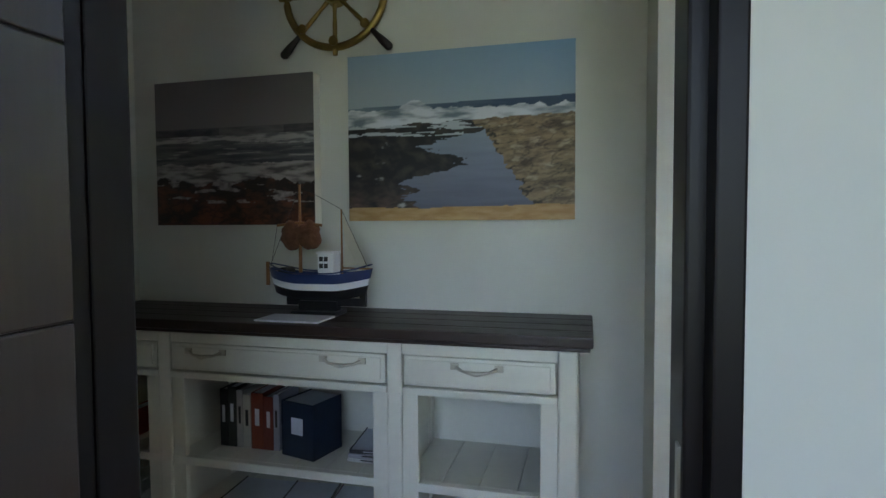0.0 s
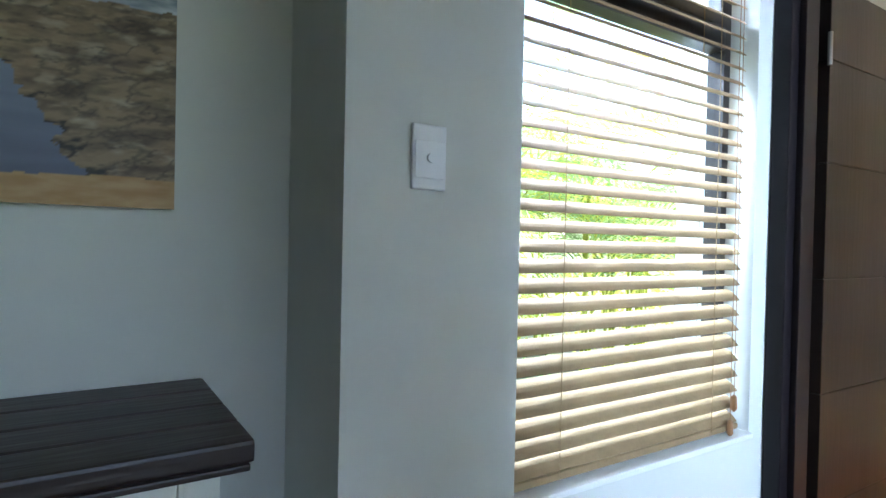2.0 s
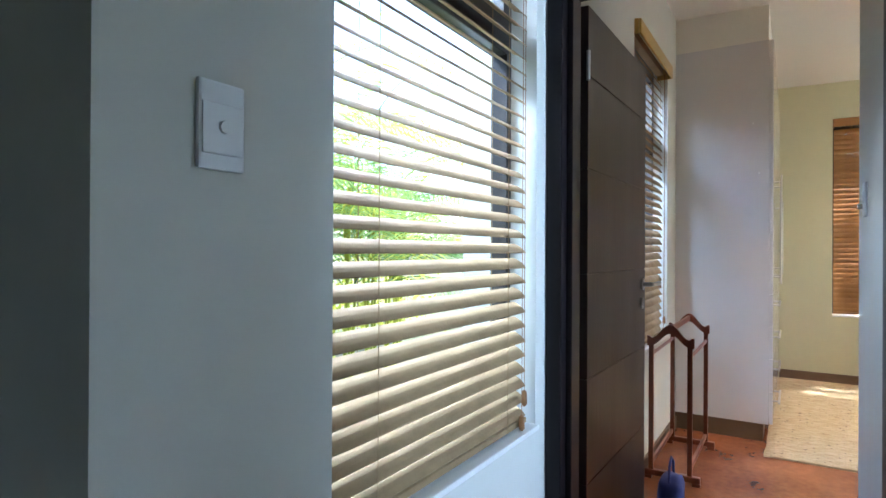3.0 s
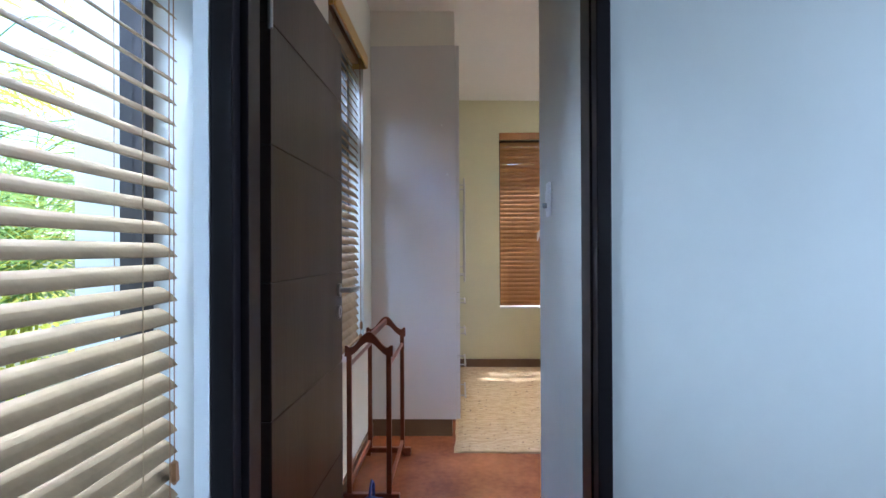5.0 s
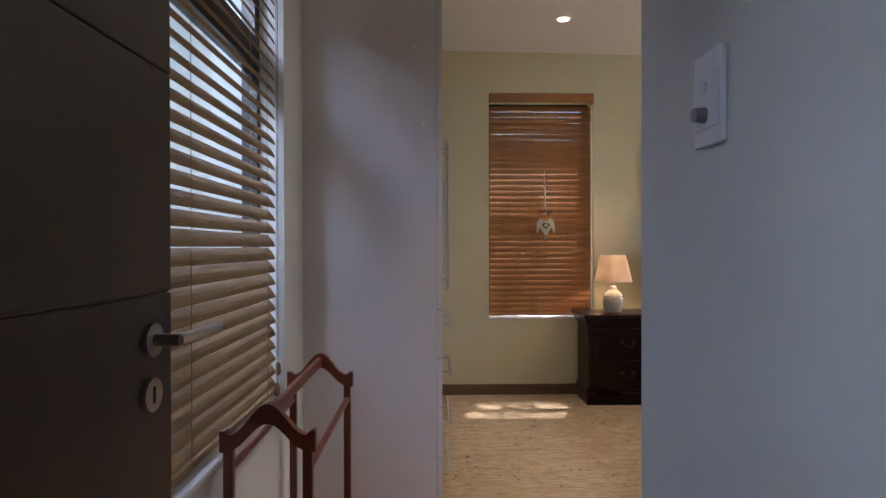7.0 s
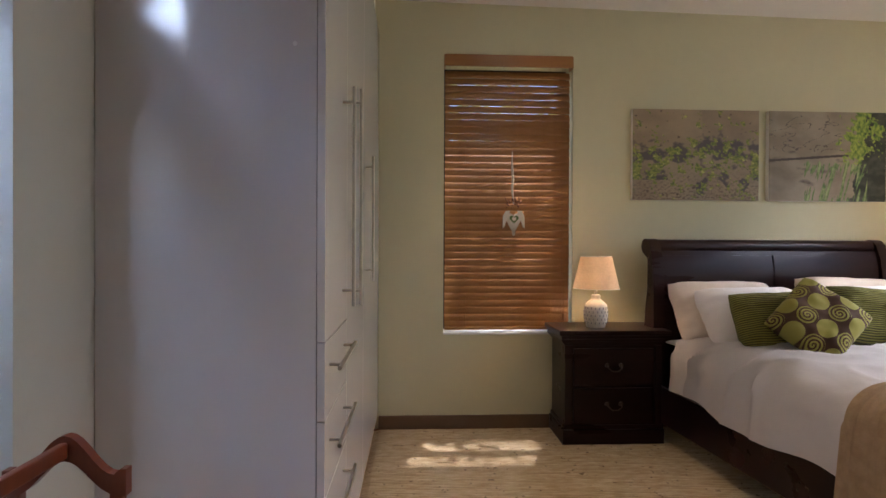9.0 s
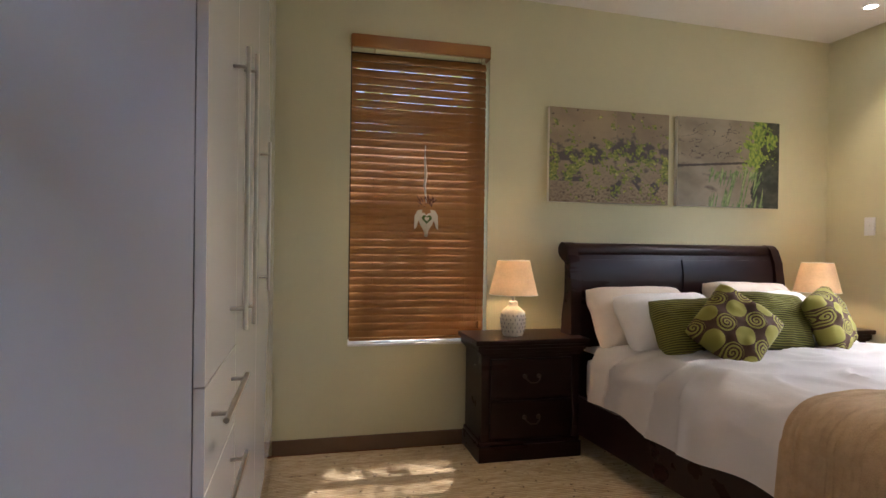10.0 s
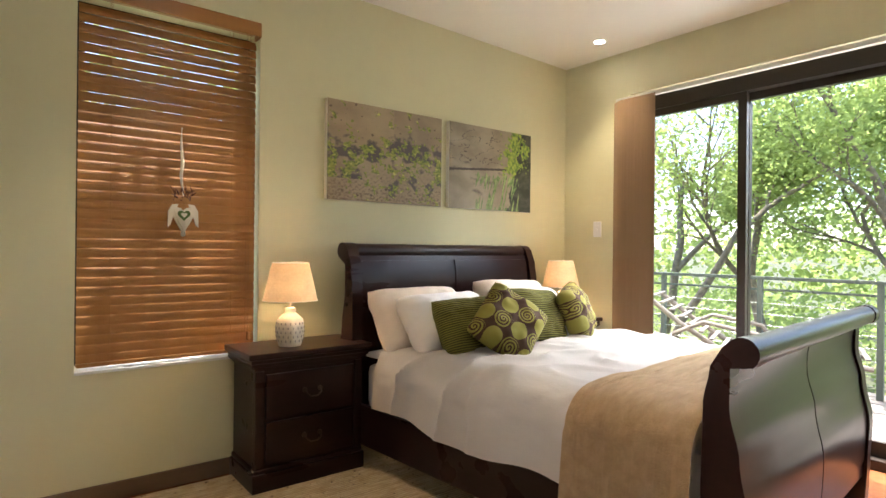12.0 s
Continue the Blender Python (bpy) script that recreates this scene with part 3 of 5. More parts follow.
# ---- model fishing boat ----
def model_boat(cx, cy, z):
    ob = thing("model_boat", (cx, cy, z), "painted wooden model fishing boat with nets and sail", "model boat")
    L = 0.40

    def hull(zlo, zhi, grow):
        def fn(u, v):
            s = 2 * u - 1
            half = 0.058 * max(0.02, 1 - abs(s) ** 2.6) ** 0.6
            rise = 0.035 * max(0, abs(s) - 0.35) ** 1.5
            f = zlo + (zhi - zlo) * (v if v <= 1 else 1)
            width = half * (0.45 + 0.55 * min(1, f / 0.085) ** 0.5) * grow
            return width, f + rise
        bm = B()
        n, k = 20, 4
        for side in (-1, 1):
            surface(bm, lambda u, v: (cx + (u - 0.5) * L * (0.86 + 0.14 * (zlo + (zhi - zlo) * v) / 0.1), cy + side * fn(u, v)[0], z + 0.055 + fn(u, v)[1]), n, k)
        bmesh.ops.remove_doubles(bm, verts=bm.verts, dist=0.0005)
        return bm
    part("hull_bottom", hull(0.0, 0.034, 1.0), M_BLACK, ob, "black lower hull", True)
    part("hull_band", hull(0.034, 0.058, 1.01), M_PLASTIC, ob, "white painted band", True)
    part("hull_top", hull(0.058, 0.092, 1.02), M_NAVY, ob, "navy blue upper hull", True)
    bm = B()
    surface(bm, lambda u, v: (cx + (u - 0.5) * L * 0.94, cy + (v - 0.5) * 0.115 * max(0.02, 1 - abs(2 * u - 1) ** 2.6) ** 0.6, z + 0.138 + 0.03 * max(0, abs(2 * u - 1) - 0.35) ** 1.5), 16, 2)
    part("deck", bm, M_OAK, ob)
    part("keel", box(B(), cx - 0.13, cx + 0.165, cy - 0.006, cy + 0.006, z + 0.032, z + 0.06, 0.002), M_BLACK, ob)
    part("rudder", box(B(), cx + 0.150, cx + 0.176, cy - 0.005, cy + 0.005, z + 0.032, z + 0.085, 0.003), M_BLACK, ob)
    part("stand", box(box(B(), cx - 0.09, cx + 0.08, cy - 0.05, cy + 0.05, z, z + 0.016, 0.003), cx - 0.075, cx + 0.07, cy - 0.02, cy + 0.02, z + 0.016, z + 0.050, 0.002), M_BLACK, ob)
    cab = part("cabin", box(box(B(), cx + 0.005, cx + 0.065, cy - 0.028, cy + 0.028, z + 0.138, z + 0.215, 0.004), cx, cx + 0.07, cy - 0.033, cy + 0.033, z + 0.215, z + 0.224, 0.003), M_PLASTIC, ob, "white wheelhouse")
    for wx in (cx + 0.012, cx + 0.030):
        for wz in (0.166, 0.190):
            part("cabin_window", box(B(), wx, wx + 0.014, cy - 0.0295, cy - 0.028, z + wz, z + wz + 0.016), M_BLACK, cab)
    part("mast", cyl(B(), (cx - 0.075, cy, z + 0.138), (cx - 0.075, cy, z + 0.46), 0.0065, 0.0045), M_OAK, ob)
    part("mast", cyl(B(), (cx + 0.085, cy, z + 0.138), (cx + 0.085, cy, z + 0.37), 0.004, 0.003), M_OAK, ob)
    part("boom", tube(B(), [(cx - 0.165, cy, z + 0.315), (cx - 0.075, cy, z + 0.325), (cx + 0.01, cy, z + 0.315)], 0.005), M_OAK, ob)
    rng = random.Random(4)
    for k in range(2):
        bm = B()
        bmesh.ops.create_icosphere(bm, subdivisions=3, radius=1)
        for v in bm.verts:
            f = 1 + 0.25 * noise.noise(v.co * 2.5 + Vector((k * 5, 0, 0)))
            v.co = Vector((cx - 0.105 + 0.065 * k + v.co.x * 0.045 * f, cy + v.co.y * 0.022 * f, z + 0.278 + v.co.z * 0.052 * f))
        part("net", bm, M_NET, ob, "brown bundled fishing net", True)
    bm = B()
    vs = [bm.verts.new(p) for p in ((cx + 0.087, cy, z + 0.355), (cx + 0.093, cy + 0.010, z + 0.26), (cx + 0.088, cy, z + 0.172), (cx + 0.135, cy + 0.012, z + 0.176), (cx + 0.185, cy, z + 0.168), (cx + 0.135, cy + 0.008, z + 0.262))]
    bm.faces.new((vs[0], vs[1], vs[5])), bm.faces.new((vs[1], vs[3], vs[5])), bm.faces.new((vs[1], vs[2], vs[3])), bm.faces.new((vs[3], vs[4], vs[5]))
    bmesh.ops.solidify(bm, geom=bm.faces[:], thickness=0.0015)
    part("sail", bm, M_SAIL, ob, "triangular cream cloth sail")
    part("sail_boom", cyl(B(), (cx + 0.085, cy, z + 0.166), (cx + 0.195, cy, z + 0.164), 0.003), M_OAK, ob)
    for a, b in (((cx - 0.2, 0.16), (cx - 0.075, 0.45)), ((cx - 0.075, 0.455), (cx + 0.085, 0.37)), ((cx + 0.19, 0.15), (cx + 0.085, 0.37)), ((cx - 0.165, 0.315), (cx - 0.195, 0.155))):
        part("rigging", cyl(B(), (a[0], cy, z + a[1]), (b[0], cy, z + b[1]), 0.0009, seg=5), M_BLACK, ob)
    bm = B()
    for s in (-1, 1):
        tube(bm, [(cx + (u / 10 - 0.5) * L * 0.97, cy + s * 0.060 * max(0.02, 1 - abs(2 * u / 10 - 1) ** 2.6) ** 0.6, z + 0.150 + 0.05 * max(0, abs(2 * u / 10 - 1) - 0.3) ** 1.5) for u in range(11)], 0.0028, 6)
    part("gunwale", bm, M_NAVY, ob)
    part("stem_post", box(B(), cx - 0.212, cx - 0.200, cy - 0.004, cy + 0.004, z + 0.10, z + 0.185, 0.002), M_OAK, ob)
    part("winch", cyl(B(), (cx - 0.13, cy - 0.03, z + 0.15), (cx - 0.13, cy + 0.03, z + 0.15), 0.018), M_BLACK, ob)
    return ob


model_boat(-1.25, 1.70, 0.9295)


# ---- ship's wheel ----
def ship_wheel(cx, y, cz, r):
    ob = thing("ship_wheel", (cx, y, cz), "brass ship's wheel with dark handles hanging on the wall", "ship wheel")
    bm = B()
    n = 48
    tube(bm, [(cx + r * math.sin(2 * math.pi * k / n), y - 0.025, cz + r * math.cos(2 * math.pi * k / n)) for k in range(n + 1)], 0.014, 10)
    part("rim", bm, M_BRASS, ob, "", True)
    part("hub", cyl(B(), (cx, y, cz), (cx, y - 0.05, cz), 0.045, 0.04, 24), M_BRASS, ob, "", True)
    for k in range(8):
        a = 2 * math.pi * k / 8
        d = Vector((math.sin(a), 0, math.cos(a)))
        c = Vector((cx, y - 0.025, cz))
        part("spoke", tube(B(), [c + d * t * r for t in (0.12, 0.4, 0.6, 0.95)], [0.010, 0.007, 0.009, 0.008], 10), M_BRASS, ob, "", True)
        part("collar", cyl(B(), c + d * (r - 0.02) - Vector((0, 0.012, 0)), c + d * (r - 0.02) - Vector((0, 0.020, 0)), 0.018), M_BRASS, ob, "", True)
        if k % 2 == 0:
            part("knob", cyl(B(), c + d * (r + 0.002), c + d * (r + 0.03), 0.012, 0.009), M_BRASS, ob, "", True)
            continue
        part("grip", tube(B(), [c + d * (r + t) for t in (0.0, 0.03, 0.07, 0.105, 0.115)], [0.009, 0.011, 0.016, 0.017, 0.008], 10), M_DARK, ob, "dark turned wooden grip", True)
    return ob


ship_wheel(-1.262, 1.90, 2.115, 0.20)


# ---- canvas prints ----
def fbm(x, y, s, k=0.0, octs=4):
    return noise.fractal(Vector((x * s, y * s, k)), 1.0, 2.0, octs)


def mixc(a, b, t):
    t = max(0.0, min(1.0, t))
    return tuple(p + (q - p) * t for p, q in zip(a, b))


def ridge(x, y, s, k=0.0):
    """Thin bright crests, for cracks, twigs and foam lines."""
    return 1.0 - min(1.0, abs(fbm(x, y, s, k)) * 3.0)


def sea_right(u, v):
    """Rocks, a still pool and surf. u from the left, v from the bottom."""
    warp = 0.03 * fbm(u, v, 5, 11)
    if v < 0.075 + 0.02 * u * 0.6 + 0.012 * fbm(u, 0, 4):
        return mixc((0.40, 0.23, 0.08), (0.50, 0.33, 0.15), fbm(u, v * 3, 12) + 0.5)
    horizon = 0.685 + 0.012 * u
    spray = 0.055 * max(0.0, 1 - abs(u - 0.31) * 11) + 0.02 * fbm(u, 1, 16)
    foam_top = 0.66 - 0.02 * (u - 0.5) + spray
    if v > max(horizon, foam_top):
        return mixc((0.36, 0.43, 0.48), (0.19, 0.35, 0.55), (v - 0.69) * 2.0 + 0.55 * u - 0.25 + 0.12 * fbm(u, v, 3))
    if v > foam_top:
        return mixc((0.035, 0.07, 0.13), (0.20, 0.27, 0.32), 0.7 - u + 0.2 * fbm(u, v * 6, 6))
    edge = 0.565 + 0.035 * u + 0.018 * fbm(u, 0, 11)
    if v > edge:
        return mixc((0.66, 0.69, 0.72), (0.16, 0.21, 0.25), 1.3 * fbm(u * 0.8, v * 2.4, 9) + 0.22 + 2.2 * max(0.0, v - 0.64))
    lim = 0.585 + (0.585 - v) * 0.50 + 0.035 * fbm(u, v, 9) + 0.02 * fbm(u, v, 26)
    if u > lim:
        layer = fbm(u * 0.8 + v * 0.9, v * 3.2 - u * 1.1, 7, 2) + 0.55 * fbm(u + v, v * 3 - u, 24, 4)
        c = mixc((0.30, 0.215, 0.12), (0.11, 0.075, 0.045), 0.9 * layer + 0.40)
        c = mixc(c, (0.44, 0.36, 0.24), 1.5 * fbm(u, v * 2, 15, 6) - 0.30)
        return mixc(c, (0.030, 0.024, 0.018), 1.6 * ridge(u + 0.6 * v, v * 2.2 - u, 8, 9) - 0.95 + 0.5 * (u - lim < 0.03))
    shore = 0.30 + 0.10 * fbm(0.2, v, 9, 3) + 0.06 * fbm(u, v * 3, 14) + 0.22 * max(0.0, 1 - abs(v - 0.36) * 9) + 0.42 * max(0.0, min(1.0, (v - 0.44) * 9))
    if u < shore:
        if v > 0.50 and fbm(u * 0.6, v * 5, 9, 3) > 0.16:
            return (0.46, 0.50, 0.53)
        wet = max(0.0, 0.24 - v) * 3.2
        c = mixc((0.010, 0.011, 0.013), (0.050, 0.040, 0.034), 1.2 * fbm(u + warp, v, 16) + 0.25)
        c = mixc(c, (0.16, 0.10, 0.075), wet * (0.7 + fbm(u, v * 2, 14, 5)))
        return mixc(c, (0.40, 0.40, 0.40), 3.0 * fbm(u, v * 1.4, 10, 8) - 1.75)
    return mixc((0.12, 0.13, 0.185), (0.27, 0.325, 0.41), (v - 0.08) * 2.0 + 0.15 * fbm(u * 0.6, v * 4, 5))


def sea_left(u, v):
    """Grey sky, rolling surf and red-brown rocks."""
    if v > 0.67:
        return mixc((0.20, 0.185, 0.185), (0.125, 0.115, 0.12), (v - 0.66) * 2.6 + 0.25 * fbm(u, v, 2))
    if v > 0.615:
        land = 0.5 if (u < 0.42 or u > 0.82) else 0.0
        return mixc((0.17, 0.16, 0.165), (0.030, 0.034, 0.042), land + 0.5 * fbm(u, v * 4, 8) + 0.25)
    crest = 0.585 + 0.02 * math.sin(u * 5) + 0.012 * fbm(u, 0, 8)
    if v > crest - 0.022:
        return mixc((0.42, 0.40, 0.39), (0.14, 0.14, 0.15), 1.5 * fbm(u, v * 4, 10) + 0.25)
    if v > 0.42 + 0.02 * fbm(u, 3, 6):
        c = mixc((0.055, 0.062, 0.072), (0.135, 0.135, 0.14), 1.3 * fbm(u * 0.5, v * 4, 9) + 0.4)
        return mixc(c, (0.36, 0.34, 0.33), 2.5 * fbm(u * 0.6, v * 6, 8, 4) - 0.8)
    bank = 0.30 + 0.06 * fbm(u, 0, 5) + 0.03 * fbm(u, 2, 14)
    if v > bank:
        return mixc((0.40, 0.37, 0.345), (0.10, 0.095, 0.095), 1.5 * fbm(u * 0.7, v * 2.5, 10) + 0.38)
    g = fbm(u, v * 1.5, 7, 6) + 0.4 * fbm(u, v, 22)
    if fbm(u * 0.7, v * 2.8, 8, 2) > 0.30 and v > 0.15:
        return mixc((0.34, 0.31, 0.29), (0.16, 0.14, 0.13), 1.2 * fbm(u, v, 30) + 0.4)
    c = mixc((0.030, 0.019, 0.016), (0.15, 0.052, 0.026), 0.9 * g + 0.30 + 1.6 * (0.16 - v))
    return mixc(c, (0.010, 0.008, 0.008), 1.4 * ridge(u, v * 1.8, 7, 3) - 0.75)


def sprig(u, v, s, k):
    """Share of small pointed leaves at a place, in clumps."""
    return fbm(u * 1.4, v, s, k) + 0.55 * fbm(u * 1.6 + v, v - u * 0.5, s * 2.6, k + 2)


def dune_plant(u, v):
    """Pale sand with a line of low yellow-green plants and their shadows."""
    sand = mixc((0.37, 0.285, 0.175), (0.25, 0.19, 0.125), 0.7 * fbm(u, v, 4) + 0.30 + 0.35 * (u > 0.55) * (v > 0.6))
    grain = max(0.0, 0.42 - v) * 2.2
    sand = mixc(sand, (0.16, 0.11, 0.065), grain * (0.35 + 1.5 * fbm(u, v, 46)))
    sand = mixc(sand, (0.10, 0.07, 0.045), 4.0 * fbm(u, v, 24, 12) - 2.3)
    line = 0.50 - 0.05 * math.sin(u * 7.5) + 0.06 * max(0, u - 0.6)
    low = u > 0.5 and abs(v - 0.22 - 0.10 * math.sin(u * 21)) < 0.09
    left = u < 0.28 and abs(v - 0.28) < 0.06
    d = abs(v - line - 0.02) / 0.17
    shade = 1.15 - d + 1.1 * fbm(u * 1.2, v * 1.1, 8, 7)
    if low or left:
        shade = max(shade, 0.55 + 1.4 * fbm(u - 0.04, v, 11, 7))
    c = mixc(sand, (0.060, 0.052, 0.058), min(0.88, 2.0 * (shade - 0.42)))
    leafy = sprig(u, v, 10, 5) + 0.30 * (1 - min(2.0, abs(v - line + 0.03) / 0.12))
    if low or left:
        leafy = max(leafy, sprig(u, v, 12, 5) + 0.10)
    if leafy > 0.22:
        leaf = mixc((0.30, 0.32, 0.06), (0.085, 0.13, 0.025), 1.2 * fbm(u, v, 42, 1) + 0.40)
        return mixc(leaf, (0.55, 0.53, 0.15), 2.5 * fbm(u, v, 30, 8) - 0.75)
    return c


def dune_grass(u, v):
    """Pale sand with grass blades in front of dark shade."""
    base = mixc((0.36, 0.305, 0.215), (0.22, 0.185, 0.125), 0.8 * fbm(u, v, 4) + 0.40)
    base = mixc(base, (0.12, 0.095, 0.075), 2.2 * fbm(u, v * 1.6, 5, 14) - 0.75 if v < 0.62 else 0.0)
    stalk = ridge(u + 0.8 * v, v * 2.2 - 0.7 * u, 3.2, 9)
    if 0.55 < v < 0.96 and u < 0.62 and stalk > 0.93:
        base = (0.085, 0.068, 0.055)
    if u < 0.68 and abs(v - 0.45 - 0.10 * u) < 0.013 + 0.004 * fbm(u, 0, 20):
        base = (0.065, 0.05, 0.038)
    dark = 0.80 - 0.22 * max(0.0, 0.5 - v) + 0.05 * fbm(u, v, 7)
    if u > dark:
        base = mixc((0.022, 0.028, 0.020), (0.085, 0.095, 0.070), 0.8 * fbm(u, v, 9) + 0.25)
    blade = fbm((u - 0.20 * v) * 5.0, v * 0.45, 7, 2)
    if 0.30 < u < 0.84 and v < 0.42 + 0.10 * fbm(u, 0, 17) and blade > 0.02 + 0.25 * max(0.0, 0.46 - u):
        return mixc((0.085, 0.17, 0.045), (0.34, 0.42, 0.17), 1.8 * blade + 0.5 * fbm(u, v, 26) - 0.05)
    tuft = sprig(u, v, 8, 4) + 0.75 - 6.0 * abs(u - 0.78 - 0.16 * (v - 0.7)) - 2.2 * max(0.0, abs(v - 0.72) - 0.17)
    if tuft > 0.12 and v > 0.42:
        return mixc((0.10, 0.19, 0.03), (0.36, 0.46, 0.07), 1.3 * fbm(u * 2, v, 20, 3) + 0.55)
    return base


def canvas(centre, w, h, turn, paint, label, depth=0.035):
    """A stretched canvas; local -y faces the room."""
    ob = thing("canvas_print", (0, 0, 0), label, "picture")
    part("stretcher", box(B(), -w / 2, w / 2, -depth + 0.002, 0, -h / 2, h / 2, 0.002), M_CANVAS, ob)
    nu, nv = 260, int(260 * h / w)
    bm = surface(B(), lambda u, v: ((u - 0.5) * w, -depth, (v - 0.5) * h), nu, nv)
    me = mesh_of("print", bm, M_PIC)
    if me.polygons[0].normal.y > 0:
        me.flip_normals()
    layer = me.color_attributes.new("print", "FLOAT_COLOR", "POINT")
    flat = []
    for v in me.vertices:
        flat += [max(0.0, c) for c in paint(v.co.x / w + 0.5, v.co.z / h + 0.5)] + [1.0]
    layer.data.foreach_set("color", flat)
    face = new("print", me)
    face.parent = ob
    ob.matrix_basis = Matrix.Translation(centre) @ pose(0, 0, 0, 0, 0, turn)
    return ob


canvas((-0.793, 1.90, 1.565), 0.83, 0.61, 0, sea_right, "canvas photo of rocks, tidal pool and breaking waves")
canvas((-1.695, 1.90, 1.535), 0.71, 0.575, 0, sea_left, "canvas photo of grey surf breaking on brown rocks", 0.055)
canvas((5.80, -1.053, 1.788), 0.85, 0.595, -90, dune_plant, "canvas photo of yellow-green dune plants on sand")
canvas((5.80, -1.951, 1.788), 0.81, 0.595, -90, dune_grass, "canvas photo of green grass on sunlit sand")


# ---- wardrobe ----
def bar_handle(bm, a, b, off):
    """A round bar from a to b standing off by the vector off."""
    a, b, off = Vector(a), Vector(b), Vector(off)
    d = (b - a).normalized()
    cyl(bm, a + off, b + off, 0.006, seg=12)
    for p in (a + d * 0.05 if (b - a).length > 0.4 else a + d * 0.02, b - d * 0.05 if (b - a).length > 0.4 else b - d * 0.02):
        cyl(bm, p, p + off, 0.005, seg=10)
    return bm


def wardrobe_unit(x0, x1, drawers, handle_x, label, hz=(0.97, 1.79)):
    y0, y1, z0, z1 = 1.045, 1.597, 0.11, 2.54
    ob = thing("wardrobe", ((x0 + x1) / 2, 1.3, 0), label, "wardrobe", "fitted wardrobe units")
    for a in (x0, x1 - 0.018):
        part("side_panel", box(B(), a, a + 0.018, y0, y1, z0, z1), M_WARD, ob)
    part("bottom_panel", box(B(), x0 + 0.018, x1 - 0.018, y0, y1, z0, z0 + 0.018), M_WARD, ob)
    part("top_panel", box(B(), x0 + 0.018, x1 - 0.018, y0, y1, z1 - 0.018, z1), M_WARD, ob)
    part("back_panel", box(B(), x0 + 0.018, x1 - 0.018, y1 - 0.01, y1, z0 + 0.018, z1 - 0.018), M_WARD, ob)
    part("plinth", box(B(), x0 + 0.005, x1 - 0.002, y0 + 0.03, y1, 0, z0), M_SKIRT, ob, "brown plinth board")
    lo = z0 + 0.004
    if drawers:
        for k in range(4):
            a, b = lo + k * 0.205, lo + (k + 1) * 0.205 - 0.003
            d = part("drawer", box(B(), x0 + 0.0015, x1 - 0.0015, 1.022, 1.043, a, b, 0.0015), M_WARD, ob)
            part("handle", bar_handle(B(), ((x0 + x1) / 2 - 0.20, 1.022, (a + b) / 2 + 0.03), ((x0 + x1) / 2 + 0.20, 1.022, (a + b) / 2 + 0.03), (0, -0.034, 0)), M_STEEL, d, "brushed steel bar handle", True)
        lo += 4 * 0.205
    d = part("door", box(B(), x0 + 0.0015, x1 - 0.0015, 1.022, 1.043, lo, z1 - 0.002, 0.0015), M_WARD, ob)
    part("handle", bar_handle(B(), (handle_x, 1.022, hz[0]), (handle_x, 1.022, hz[1]), (0, -0.036, 0)), M_STEEL, d, "long brushed steel bar handle", True)


wardrobe_unit(3.615, 4.08, True, 3.965, "white gloss wardrobe unit with four drawers under a door", (0.99, 1.69))
wardrobe_unit(4.08, 4.70, False, 4.205, "white gloss full-height wardrobe unit beside the drawers", (0.97, 1.75))
wardrobe_unit(4.70, 5.785, False, 4.80, "white gloss full-height wardrobe unit against the wall", (1.02, 1.60))
# screw caps on the end panel
for cy, cz in ((1.135, 2.02), (1.10, 1.70)):
    solid("screw_cap", cyl(B(), (3.615, cy, cz), (3.6135, cy, cz), 0.006, seg=12), M_PLASTIC, "small white screw cap on the wardrobe side", "screw cap", group="wardrobe screw caps")


# ---- valet stand ----
def valet_stand():
    ob = thing("valet_stand", (2.96, 1.46, 0), "cherry-stained wooden clothes rail with arched ends", "valet stand")
    for x in (2.645, 3.275):
        bm = B()
        top, low = [], []
        for k in range(21):
            t = k / 20 * 2 - 1
            a = 0.115 * t
            arch = 0.075 * (0.5 + 0.5 * math.cos(math.pi * min(1, abs(t) / 0.80)))
            top.append((1.46 + a, 0.742 + arch + (0.010 if abs(t) > 0.8 else 0)))
            low.append((1.46 + a, 0.705 + 0.85 * arch if abs(t) < 0.8 else 0.700))
        extrude_outline(bm, top + low[::-1], "x", x - 0.011, x + 0.011)
        part("arch", bm, M_VALET, ob)
        for y in (1.365, 1.555):
            part("leg", box(B(), x - 0.010, x + 0.010, y - 0.012, y + 0.012, 0.045, 0.708, 0.003), M_VALET, ob)
        part("foot", box(box(B(), x - 0.016, x + 0.016, 1.315, 1.585, 0.018, 0.048, 0.006), x - 0.016, x + 0.016, 1.315, 1.355, 0.0, 0.02, 0.004), M_VALET, ob)
        part("foot_block", box(B(), x - 0.016, x + 0.016, 1.55, 1.585, 0.0, 0.02, 0.004), M_VALET, ob)
    part("rail", box(B(), 2.656, 3.264, 1.452, 1.468, 0.775, 0.805, 0.004), M_VALET, ob)
    for y in (1.365, 1.555):
        part("rail", cyl(B(), (2.655, y, 0.655), (3.265, y, 0.655), 0.010, seg=12), M_VALET, ob)
        part("stretcher", box(B(), 2.661, 3.259, y - 0.008, y + 0.008, 0.070, 0.095, 0.003), M_VALET, ob)
    return ob


valet_stand()


